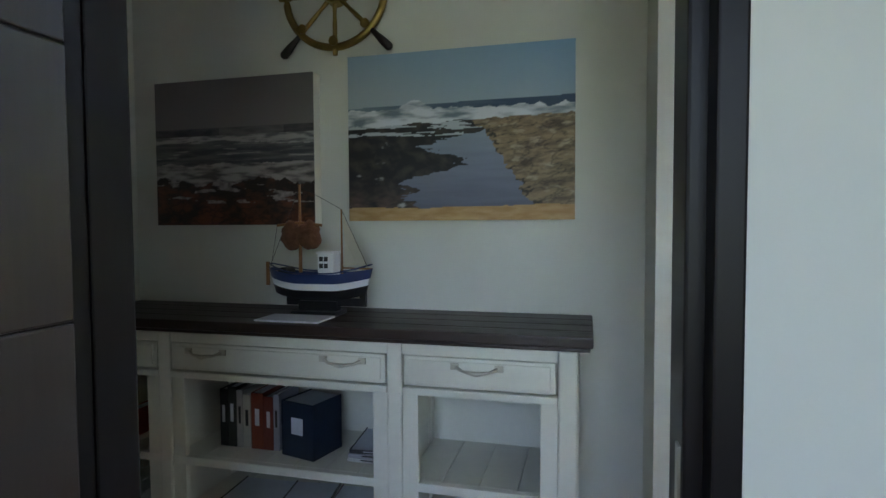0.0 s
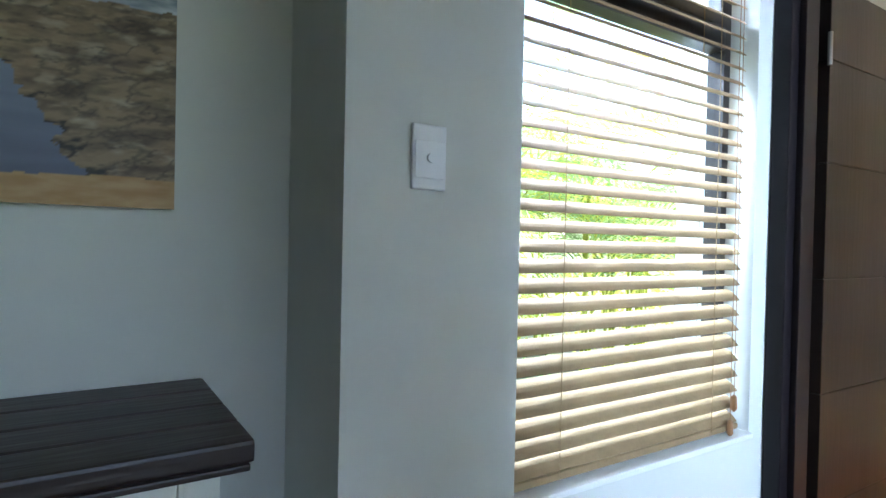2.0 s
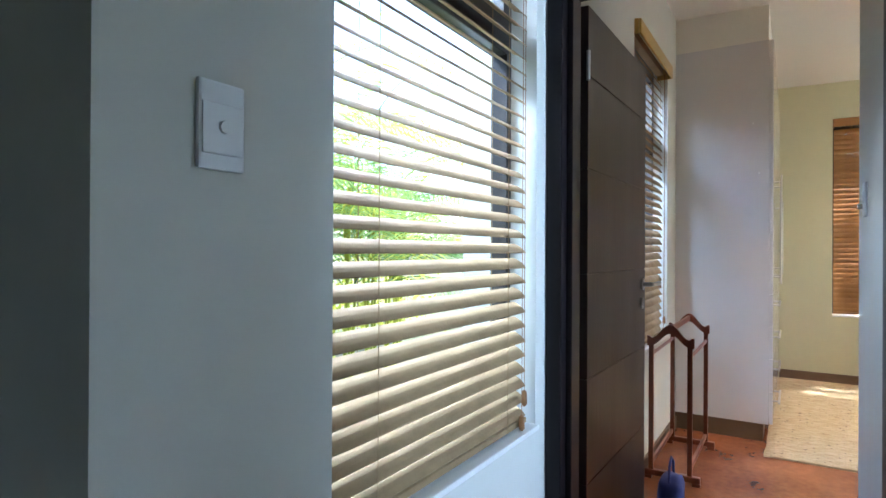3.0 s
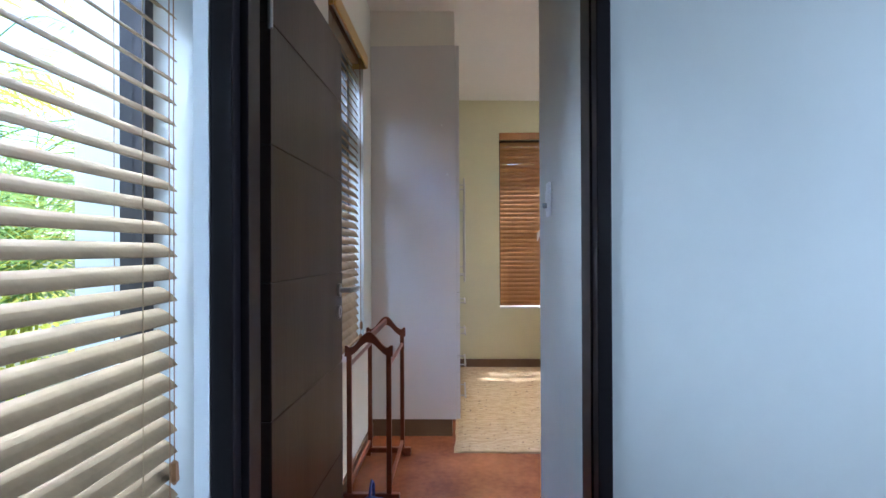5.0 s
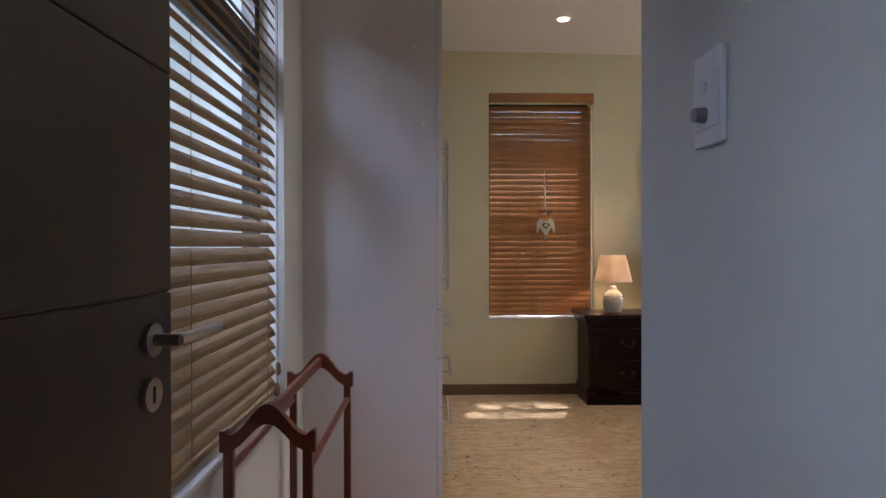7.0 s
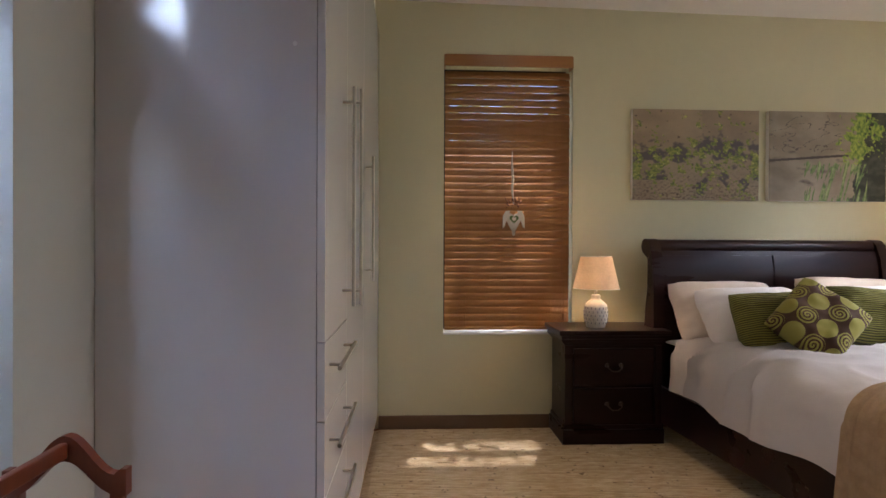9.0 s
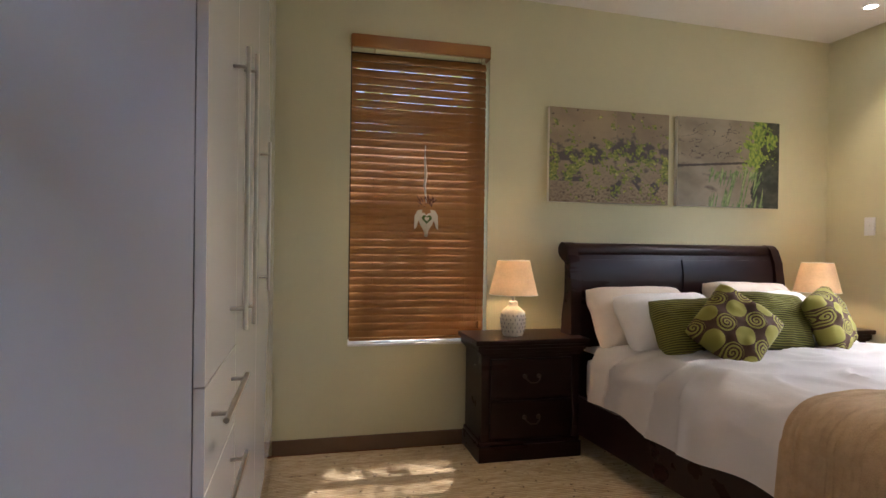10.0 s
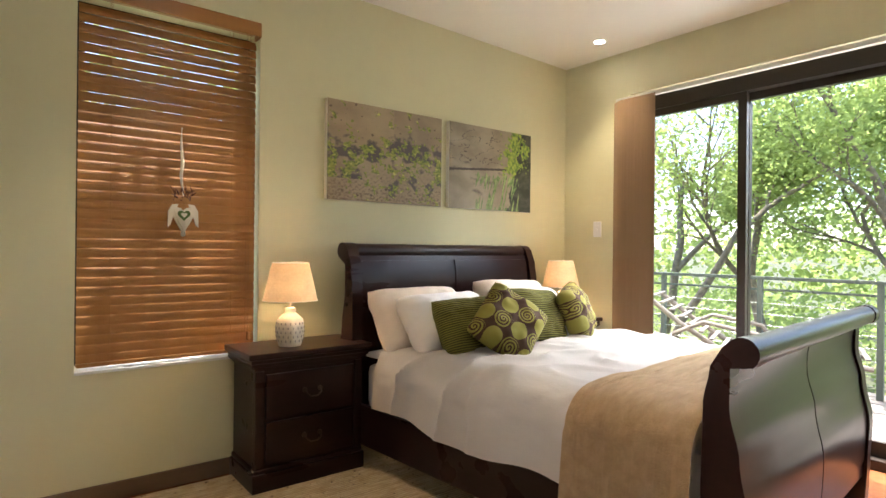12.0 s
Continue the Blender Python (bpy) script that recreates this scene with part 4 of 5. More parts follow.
def blue_bag():
    ob = thing("bag", (2.33, 1.40, 0), "small blue fabric bag with looped handle on the floor", "bag")
    bm = B()
    bmesh.ops.create_icosphere(bm, subdivisions=3, radius=1)
    for v in bm.verts:
        f = 1 + 0.12 * noise.noise(v.co * 2.2)
        q = Vector([math.copysign(abs(c) ** 0.65, c) for c in v.co])
        v.co = Vector((2.33 + q.x * 0.08 * f, 1.40 + q.y * 0.055 * f, max(0.0, 0.075 + q.z * 0.08 * f)))
    part("body", bm, M_BLUE, ob, "", True)
    part("strap", tube(B(), [(2.27, 1.40, 0.13), (2.28, 1.40, 0.20), (2.33, 1.40, 0.235), (2.38, 1.40, 0.20), (2.39, 1.40, 0.13)], 0.006), M_BLUE, ob, "", True)


blue_bag()


# ---- woven rug ----
def rug():
    x0, x1, y0, y1 = 3.31, 5.74, -1.15, 1.055
    n = int((x1 - x0) / 0.0185)
    verts, faces = [], []
    cols = 46
    for i in range(n * 4 + 1):
        x = x0 + (x1 - x0) * i / (n * 4)
        row = i // 4
        for j in range(cols + 1):
            y = y0 + (y1 - y0) * j / cols
            wob = noise.noise(Vector((row * 0.31, y * 9, 0)))
            h = (0.001, 0.0125, 0.0155, 0.0125)[i % 4] + 0.0012 * wob
            if j in (0, cols) or i in (0, n * 4):
                h = 0.001
            verts.append((x + 0.002 * noise.noise(Vector((row * 0.7, y * 3, 4))), y + (0.012 * noise.noise(Vector((x * 4, 0, j))) if j in (0, cols) else 0), h))
    for i in range(n * 4):
        for j in range(cols):
            a = i * (cols + 1) + j
            faces.append((a, a + cols + 1, a + cols + 2, a + 1))
    me = bpy.data.meshes.new("rug")
    me.from_pydata(verts, [], faces)
    m = material("woven_jute", (0.66, 0.53, 0.33), 0.95, scale=18, second=(0.44, 0.31, 0.16), bump=0.5, bump_scale=240, stretch=(3.0, 0.8, 1))
    nt = m.node_tree
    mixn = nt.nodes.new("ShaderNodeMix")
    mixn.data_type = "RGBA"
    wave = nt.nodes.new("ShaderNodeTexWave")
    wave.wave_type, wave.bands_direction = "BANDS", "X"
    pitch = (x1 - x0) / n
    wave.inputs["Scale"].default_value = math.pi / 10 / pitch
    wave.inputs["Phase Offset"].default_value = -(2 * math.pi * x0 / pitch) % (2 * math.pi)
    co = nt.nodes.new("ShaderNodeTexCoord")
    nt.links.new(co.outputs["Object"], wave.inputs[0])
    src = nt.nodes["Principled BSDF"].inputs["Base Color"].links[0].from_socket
    # mixes dark brown into the grooves between the ribs
    groove_mix, band = nt.nodes.new("ShaderNodeMix"), nt.nodes.new("ShaderNodeMapRange")
    groove_mix.data_type = "RGBA"
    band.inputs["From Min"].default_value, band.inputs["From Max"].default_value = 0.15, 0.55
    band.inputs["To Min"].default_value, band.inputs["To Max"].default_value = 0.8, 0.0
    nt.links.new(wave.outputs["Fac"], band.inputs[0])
    nt.links.new(band.outputs[0], groove_mix.inputs["Factor"])
    nt.links.new(src, groove_mix.inputs["A"])
    groove_mix.inputs["B"].default_value = (0.20, 0.115, 0.05, 1)
    src = groove_mix.outputs["Result"]
    vor = nt.nodes.new("ShaderNodeTexNoise")
    vor.inputs["Scale"].default_value = 34
    nt.links.new(co.outputs["Object"], vor.inputs[0])
    mr = nt.nodes.new("ShaderNodeMapRange")
    mr.inputs["From Min"].default_value, mr.inputs["From Max"].default_value, mr.inputs["To Max"].default_value = 0.66, 0.72, 0.75
    nt.links.new(vor.outputs[0], mr.inputs[0])
    nt.links.new(mr.outputs[0], mixn.inputs["Factor"])
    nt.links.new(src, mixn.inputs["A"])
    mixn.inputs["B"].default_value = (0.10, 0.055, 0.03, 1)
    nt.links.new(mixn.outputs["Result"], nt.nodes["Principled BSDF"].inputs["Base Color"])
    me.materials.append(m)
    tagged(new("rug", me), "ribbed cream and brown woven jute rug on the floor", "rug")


rug()


# ---- nightstands ----
def nightstand(cx_front, y_mid, half, label):
    """Front faces -x at cx_front, back at the wall."""
    ob = thing("nightstand", ((cx_front + 5.77) / 2, y_mid, 0), label, "nightstand", "bedside cabinets")
    x0, x1, ya, yb, H = cx_front, 5.77, y_mid - half, y_mid + half, 0.69
    part("body", box(B(), x0 + 0.02, x1, ya + 0.02, yb - 0.02, 0.10, 0.60), M_BED, ob)
    part("plinth", box(box(B(), x0, x1, ya, yb, 0, 0.10, 0.004), x0 + 0.008, x1, ya + 0.008, yb - 0.008, 0.10, 0.125, 0.008), M_BED, ob)
    for y in (ya + 0.035, yb - 0.035):
        part("corner_post", box(B(), x0 + 0.008, x0 + 0.05, y - 0.022, y + 0.022, 0.125, 0.60, 0.006), M_BED, ob)
    bm = B()
    prof = [(0.0, 0.60), (-0.004, 0.615), (-0.018, 0.625), (-0.026, 0.640), (-0.026, 0.660)]
    for (a, za), (b, zb) in zip(prof, prof[1:]):
        box(bm, x0 + 0.012 + b, x1, ya + 0.012 + b, yb - 0.012 - b, za, zb, 0.003)
    part("frieze", bm, M_BED, ob)
    part("tabletop", box(B(), x0 - 0.030, x1 + 0.01, ya - 0.030, yb + 0.030, 0.660, H, 0.008), M_BED, ob, "polished mahogany top")
    for z0, z1 in ((0.140, 0.345), (0.362, 0.580)):
        d = part("drawer", box(B(), x0 + 0.004, x0 + 0.024, ya + 0.065, yb - 0.065, z0, z1, 0.005), M_BED, ob)
        zc = (z0 + z1) / 2 + 0.01
        bm = tube(B(), [(x0, y_mid - 0.042, zc), (x0 - 0.022, y_mid - 0.040, zc - 0.012), (x0 - 0.026, y_mid - 0.018, zc - 0.030), (x0 - 0.026, y_mid + 0.018, zc - 0.030), (x0 - 0.022, y_mid + 0.040, zc - 0.012), (x0, y_mid + 0.042, zc)], 0.0035, 8)
        for s in (-1, 1):
            cyl(bm, (x0 + 0.005, y_mid + s * 0.042, zc), (x0 - 0.003, y_mid + s * 0.042, zc), 0.013, seg=14)
        part("handle", bm, M_BRONZE, d, "dull metal drop handle", True)
    return ob


nightstand(5.42, -0.39, 0.305, "dark mahogany bedside cabinet with two drawers beside the bed")
nightstand(5.42, -2.50, 0.25, "dark mahogany bedside cabinet by the balcony door wall")


# ---- table lamps ----
def table_lamp(x, y, z, label):
    ob = thing("table_lamp", (x, y, z), label, "table lamp", "bedside lamps")
    prof = [(0.02, 0.0), (0.056, 0.0), (0.062, 0.02), (0.072, 0.06), (0.073, 0.10), (0.066, 0.135), (0.048, 0.155), (0.034, 0.165), (0.026, 0.175), (0.028, 0.185), (0.026, 0.195), (0.014, 0.20)]
    base = part("base", lathe(B(), prof, 32, (x, y, z)), M_CERAMIC, ob, "pale patterned ceramic base", True)
    me = mesh_of("dimple", box(B(), -0.0025, 0.0025, -0.001, 0.001, -0.006, 0.006), M_GREY_KNOB)
    for r in range(5):
        zz = 0.030 + r * 0.022
        rad = 0.064 + 0.0095 * math.sin(min(1, zz / 0.09) * math.pi / 2) + 0.0003 - (0.004 if zz > 0.11 else 0)
        for k in range(18):
            a = 2 * math.pi * (k + 0.5 * (r % 2)) / 18
            part_shared("dimple", me, base, pose(x + rad * math.cos(a), y + rad * math.sin(a), z + zz, 0, 0, math.degrees(a) + 90))
    part("neck", cyl(B(), (x, y, z + 0.198), (x, y, z + 0.27), 0.009), M_PEWTER, ob)
    bm = B()
    lathe(bm, [(0.140, 0.235), (0.138, 0.240), (0.094, 0.428), (0.093, 0.432)], 40, (x, y, z))
    part("shade", bm, M_SHADE, ob, "cream fabric drum shade, lit", True)
    for rr, zz in ((0.140, 0.236), (0.093, 0.431)):
        bm = tube(B(), [(x + rr * math.cos(2 * math.pi * k / 40), y + rr * math.sin(2 * math.pi * k / 40), z + zz) for k in range(41)], 0.0022, 6)
        part("shade_rim", bm, M_CANVAS, ob)
    bm = B()
    bmesh.ops.create_uvsphere(bm, u_segments=14, v_segments=10, radius=0.024, matrix=Matrix.Translation((x, y, z + 0.31)))
    part("bulb", bm, M_BULB, ob, "", True).visible_shadow = False
    lamp = new("lamp_light", bpy.data.lights.new("lamp_light", "POINT"))
    lamp.data.energy, lamp.data.color, lamp.data.shadow_soft_size = LAMP_W, (1.0, 0.58, 0.27), 0.03
    lamp.location = (x, y, z + 0.315)


LAMP_W = 0.48
table_lamp(5.55, -0.32, 0.692, "lit bedside lamp with pale patterned ceramic base")
table_lamp(5.55, -2.47, 0.692, "lit bedside lamp beyond the bed near the balcony")


# ---- sleigh bed ----
# the bed and all that lies on it stand slightly askew to the wall
ASKEW = Matrix.Translation((5.717, -1.465, 0)) @ pose(0, 0, 0, 0, 0, 4.6) @ Matrix.Translation((-5.745, 1.50, 0))


def askew(ob):
    ob.matrix_basis = ASKEW @ ob.matrix_basis
    return ob


def bed():
    ob = thing("sleigh_bed", (4.6, -1.50, 0), "dark mahogany sleigh bed with scrolled head and footboard", "bed")
    ya, yb = -2.285, -0.715

    def end_board(xb, top, s, name, panels):
        """s: +1 scroll leans to +x, -1 to -x."""
        def width_at(t, keys):
            for (a, va), (b, vb) in zip(keys, keys[1:]):
                if t <= b:
                    k = (t - a) / (b - a)
                    k = k * k * (3 - 2 * k)
                    return va + (vb - va) * k
            return keys[-1][1]
        outer = [(0, 0.050), (0.2, 0.058), (0.42, 0.066), (0.62, 0.036), (0.78, 0.006), (0.90, 0.008)]
        inner = [(0, 0.065), (0.5, 0.075), (0.78, 0.070), (0.90, 0.050)]

        def post_outline():
            ts = [k / 24 * 0.90 for k in range(25)]
            pts_out = [(xb + s * width_at(t, outer), t * top) for t in ts]
            pts_in = [(xb - s * width_at(t, inner), t * top) for t in ts]
            cx, cz, r = xb + s * 0.040, top - 0.048, 0.048
            cap = [(cx + s * r * math.cos(a), cz + r * math.sin(a)) for a in [math.radians(v) for v in range(-50, 131, 20)]]
            return pts_out + cap + [(xb - s * 0.015, top - 0.035)] + pts_in[::-1]
        for y in (ya, yb):
            bm = B()
            extrude_outline(bm, post_outline(), "y", y - 0.035, y + 0.035)
            part(name + "_post", bm, M_BED, ob, "scrolled mahogany post", True)
        part(name + "_roll", cyl(B(), (xb + s * 0.040, ya + 0.035, top - 0.048), (xb + s * 0.040, yb - 0.035, top - 0.048), 0.044, seg=28), M_BED, ob, "rounded mahogany top roll", True)

        def face(u, v, off):
            t = 0.14 + v * 0.80
            c = xb + s * (width_at(min(t, 0.90), outer) - 0.030 + 0.30 * max(0.0, t - 0.86))
            return (c + off, ya + 0.034 + u * (yb - ya - 0.068), t * top)
        bm = B()
        for off in (-0.012, 0.012):
            surface(bm, lambda u, v: face(u, v, off), 2, 20)
        part(name + "_core", bm, M_BED, ob, "", True)
        n = panels
        for k in range(n):
            bm = B()
            u0, u1 = k / n + 0.004, (k + 1) / n - 0.004
            for off in (-0.019, 0.019):
                surface(bm, lambda u, v: face(u0 + u * (u1 - u0), 0.10 + 0.87 * v, off), 2, 18)
            bmesh.ops.bridge_loops(bm, edges=[e for e in bm.edges if e.is_boundary])
            part(name + "_panel", bm, M_BED, ob, "curved mahogany panel", True)
        part(name + "_rail", box(B(), xb - 0.03 - s * 0.03, xb + 0.03 - s * 0.03, ya + 0.03, yb - 0.03, 0.14, 0.30, 0.008), M_BED, ob)
    end_board(5.665, 1.235, 1, "headboard", 2)
    end_board(3.62, 0.955, -1, "footboard", 2)
    for y in (ya, yb):
        part("side_rail", box(B(), 3.64, 5.66, y - 0.016, y + 0.016, 0.13, 0.345, 0.006), M_BED, ob)
    return ob


askew(bed())
askew(solid("mattress", box(B(), 3.70, 5.58, -2.235, -0.765, 0.30, 0.56, 0.05), M_LINEN, "white mattress in the sleigh bed under the duvet", "mattress", smooth=True))


def cover_point(x, s, lift=0.0):
    """Duvet surface: s runs across the bed in metres along the cloth from the middle."""
    half, rad, top = 0.825, 0.125, 0.655 + lift
    sign = 1 if s >= 0 else -1
    d = abs(s)
    flat = half - rad + lift
    if d < flat:
        y, z = d, top
    elif d < flat + rad * 1.57:
        a = (d - flat) / rad
        y, z = flat + rad * math.sin(a), top - rad * (1 - math.cos(a))
    else:
        e = d - flat - rad * 1.57
        y, z = flat + rad + 0.10 * e + 0.010 * math.sin(x * 17), top - rad - e
    return x, -1.50 + sign * y, z


def duvet():
    bm = B()

    def fn(u, v):
        x = 3.715 + u * 1.66
        drop = 0.165 + 0.02 * math.sin(x * 7) + 0.04 * (1 - u)
        s = (v * 2 - 1) * (0.825 - 0.125 + 0.196 + drop)
        px, py, pz = cover_point(x, s)
        n1 = noise.noise(Vector((x * 2.3, py * 2.6, 1)))
        n2 = noise.noise(Vector((x * 6.5 + py * 2.5, py * 3.0 - x * 1.5, 5)))
        n3 = 1 - abs(noise.noise(Vector((x * 3.6 - py * 2.2, py * 3.2 + x, 9)))) * 2
        w = 0.013 * n1 + 0.009 * n2 + 0.026 * max(0, n3) ** 3
        w *= 0.35 + 0.65 * max(0.0, min(1.0, (x - 4.15) / 0.2))
        side = max(0.0, min(1.0, (abs(py + 1.5) - 0.70) / 0.1))
        puff = 0.03 * (1 - side) * math.sin(math.pi * min(1, max(0, u))) ** 0.5
        py += (1 if s > 0 else -1) * (max(-0.004, w) * 1.6 + 0.006) * side
        return px, py, pz + w * (1 - 0.5 * side) + puff
    surface(bm, fn, 110, 120)
    bmesh.ops.solidify(bm, geom=bm.faces[:], thickness=-0.012)
    askew(solid("duvet", bm, M_LINEN, "rumpled white cotton duvet spread on the bed", "duvet", smooth=True))


duvet()
askew(solid("bed_sheet", surface(B(), lambda u, v: (5.28 + u * 0.36, -1.5 + (v - 0.5) * 1.49, 0.60 + 0.03 * math.sin(math.pi * v) + 0.006 * noise.noise(Vector((u * 4, v * 9, 2)))), 14, 50), M_LINEN, "white fitted sheet at the pillow end", "sheet", smooth=True))


def throw():
    bm = B()

    def fn(u, v):
        skew = 0.06 * (v - 0.5)
        x = 3.70 + u * (0.48 - 0.05 * v) + skew * u
        s = 1.20 - v * 2.40
        px, py, pz = cover_point(x, s, 0.036)
        w = 0.010 * noise.noise(Vector((x * 3, py * 4, 3))) + 0.008 * max(0, 1 - 2.4 * abs(noise.noise(Vector((x * 5 + py * 2, py * 3, 7))))) + 0.0018 * math.sin(x * 240)
        side = max(0.0, min(1.0, (abs(py + 1.5) - 0.72) / 0.1))
        rib = 0.004 if abs((u * 4) % 1 - 0.5) < 0.06 else 0
        return px, py + (1 if s > 0 else -1) * side * (w + rib + 0.012), pz + (w + rib) * (1 - side) + 0.012 * (1 - side)
    surface(bm, fn, 80, 130)
    bmesh.ops.solidify(bm, geom=bm.faces[:], thickness=-0.006)
    askew(solid("throw", bm, M_THROW, "tan knitted throw across the foot of the bed", "throw blanket", smooth=True))


throw()


# ---- pillows and cushions ----
def cushion_mesh(bm, w, h, d, seed, pinch=0.82):
    def half(side):
        def fn(u, v):
            a, b = 2 * u - 1, 2 * v - 1
            edge = (1 - abs(a) ** 3.2) * (1 - abs(b) ** 3.2)
            puff = d / 2 * max(0.0, edge) ** 0.55
            k = 1 - 0.10 * (abs(a) * abs(b)) ** 3
            inx = 1 - (1 - pinch) * 0.5 * (1 - abs(b) ** 2) * abs(a) ** 2
            inz = 1 - (1 - pinch) * 0.5 * (1 - abs(a) ** 2) * abs(b) ** 2
            n = noise.noise(Vector((a * 2 + seed, b * 2, side))) * 0.016 + 0.010 * noise.noise(Vector((a * 5, b * 5 + seed, side)))
            return (a * w / 2 * inx * k, side * (puff + n * min(1, edge * 3)), b * h / 2 * inz * k)
        return fn
    surface(bm, half(-1), 30, 30)
    surface(bm, half(1), 30, 30)
    bmesh.ops.remove_doubles(bm, verts=bm.verts, dist=0.0008)
    return bm


def cushion(name, at, size, turn, lean, roll, mat, label, seed, group):
    """Local -y is its front; lean tips it back."""
    w, h, d = size
    bm = cushion_mesh(B(), w, h, d, seed)
    ob = solid(name, bm, mat, label, "cushion" if "cushion" in name else "pillow", smooth=True, group=group)
    ob.matrix_basis = Matrix.Translation(at) @ pose(0, 0, 0, 0, 0, turn) @ pose(0, 0, 0, lean, 0, 0) @ pose(0, 0, 0, 0, roll, 0)
    return askew(ob)


def circles_material():
    """Rows of olive discs and spirals on dark brown."""
    m = bpy.data.materials.new("circle_print_fabric")
    m.use_nodes = True
    n, l = m.node_tree.nodes, m.node_tree.links

    def math_node(op, a, b=None):
        k = n.new("ShaderNodeMath")
        k.operation = op
        for i, v in enumerate((a, b)):
            if v is None:
                continue
            if isinstance(v, (int, float)):
                k.inputs[i].default_value = v
            else:
                l.new(v, k.inputs[i])
        return k.outputs[0]
    co = n.new("ShaderNodeTexCoord")
    sep = n.new("ShaderNodeSeparateXYZ")
    l.new(co.outputs["Object"], sep.inputs[0])
    size = 0.098
    gx, gz = math_node("DIVIDE", sep.outputs[0], size), math_node("DIVIDE", sep.outputs[2], size)
    fx = math_node("SUBTRACT", math_node("SUBTRACT", gx, math_node("FLOOR", gx)), 0.5)
    fz = math_node("SUBTRACT", math_node("SUBTRACT", gz, math_node("FLOOR", gz)), 0.5)
    r = math_node("SQRT", math_node("ADD", math_node("MULTIPLY", fx, fx), math_node("MULTIPLY", fz, fz)))
    ang = math_node("ARCTAN2", fz, fx)
    inside = math_node("LESS_THAN", r, 0.47)
    spiral = math_node("SINE", math_node("ADD", math_node("MULTIPLY", r, 40.0), ang))
    spi = math_node("GREATER_THAN", spiral, -0.1)
    cell = math_node("ADD", math_node("FLOOR", gx), math_node("FLOOR", gz))
    odd = math_node("ABSOLUTE", math_node("MODULO", cell, 2.0))
    plain = math_node("MAXIMUM", odd, spi)
    mask = math_node("MULTIPLY", inside, plain)
    mix = n.new("ShaderNodeMix")
    mix.data_type = "RGBA"
    mix.inputs["A"].default_value, mix.inputs["B"].default_value = (0.065, 0.028, 0.011, 1), (0.27, 0.245, 0.045, 1)
    l.new(mask, mix.inputs["Factor"])
    p = n["Principled BSDF"]
    l.new(mix.outputs["Result"], p.inputs["Base Color"])
    p.inputs["Roughness"].default_value = 0.85
    b = n.new("ShaderNodeBump")
    b.inputs["Strength"].default_value, b.inputs["Distance"].default_value = 0.4, 0.003
    l.new(mask, b.inputs["Height"]), l.new(b.outputs[0], p.inputs["Normal"])
    return m


def corduroy_material():
    m = bpy.data.materials.new("olive_corduroy")
    m.use_nodes = True
    n, l = m.node_tree.nodes, m.node_tree.links
    co = n.new("ShaderNodeTexCoord")
    w = n.new("ShaderNodeTexWave")
    w.wave_type, w.bands_direction = "BANDS", "Z"
    w.inputs["Scale"].default_value, w.inputs["Distortion"].default_value, w.inputs["Detail Scale"].default_value = 27, 0.6, 3
    l.new(co.outputs["Object"], w.inputs[0])
    mix = n.new("ShaderNodeMix")
    mix.data_type = "RGBA"
    mix.inputs["A"].default_value, mix.inputs["B"].default_value = (0.030, 0.028, 0.006, 1), (0.21, 0.20, 0.03, 1)
    l.new(w.outputs["Fac"], mix.inputs["Factor"])
    p = n["Principled BSDF"]
    l.new(mix.outputs["Result"], p.inputs["Base Color"])
    p.inputs["Roughness"].default_value = 0.9
    b = n.new("ShaderNodeBump")
    b.inputs["Strength"].default_value, b.inputs["Distance"].default_value = 0.6, 0.004
    l.new(w.outputs["Fac"], b.inputs["Height"]), l.new(b.outputs[0], p.inputs["Normal"])
    return m


M_CIRCLES, M_CORD_OLIVE = circles_material(), corduroy_material()
PG, CG = "bed pillows", "green cushions on the bed"
cushion("pillow", (5.43, -1.05, 0.80), (0.70, 0.42, 0.23), -90, -32, 0, M_PEACH, "cream pillow with a stitched hem leaning on the headboard", 1, PG)
cushion("pillow", (5.43, -1.88, 0.82), (0.70, 0.42, 0.23), -90, -32, 2, M_PEACH, "cream pillow leaning on the headboard, far side", 2, PG)
cushion("pillow", (5.24, -1.09, 0.79), (0.66, 0.40, 0.23), -90, -38, 0, M_LINEN, "plump white pillow in front of the cream one", 3, PG)
cushion("pillow", (5.24, -1.83, 0.79), (0.66, 0.40, 0.23), -90, -38, 0, M_LINEN, "plump white pillow in front of the cream one", 4, PG)
cushion("cushion", (5.02, -1.03, 0.795), (0.42, 0.36, 0.16), -104, -28, -3, M_CORD_OLIVE, "olive ribbed corduroy cushion against the white pillow", 5, CG)
cushion("cushion", (4.85, -1.13, 0.825), (0.37, 0.38, 0.17), -112, -30, 40, M_CIRCLES, "brown cushion printed with olive circles, tipped on a corner", 6, CG)
cushion("cushion", (5.06, -1.62, 0.81), (0.42, 0.37, 0.16), -100, -28, 5, M_CORD_OLIVE, "olive ribbed corduroy cushion by the far pillow", 7, CG)
cushion("cushion", (4.96, -1.90, 0.825), (0.36, 0.37, 0.16), -68, -22, -10, M_CIRCLES, "brown cushion printed with olive circles, far side", 8, CG)


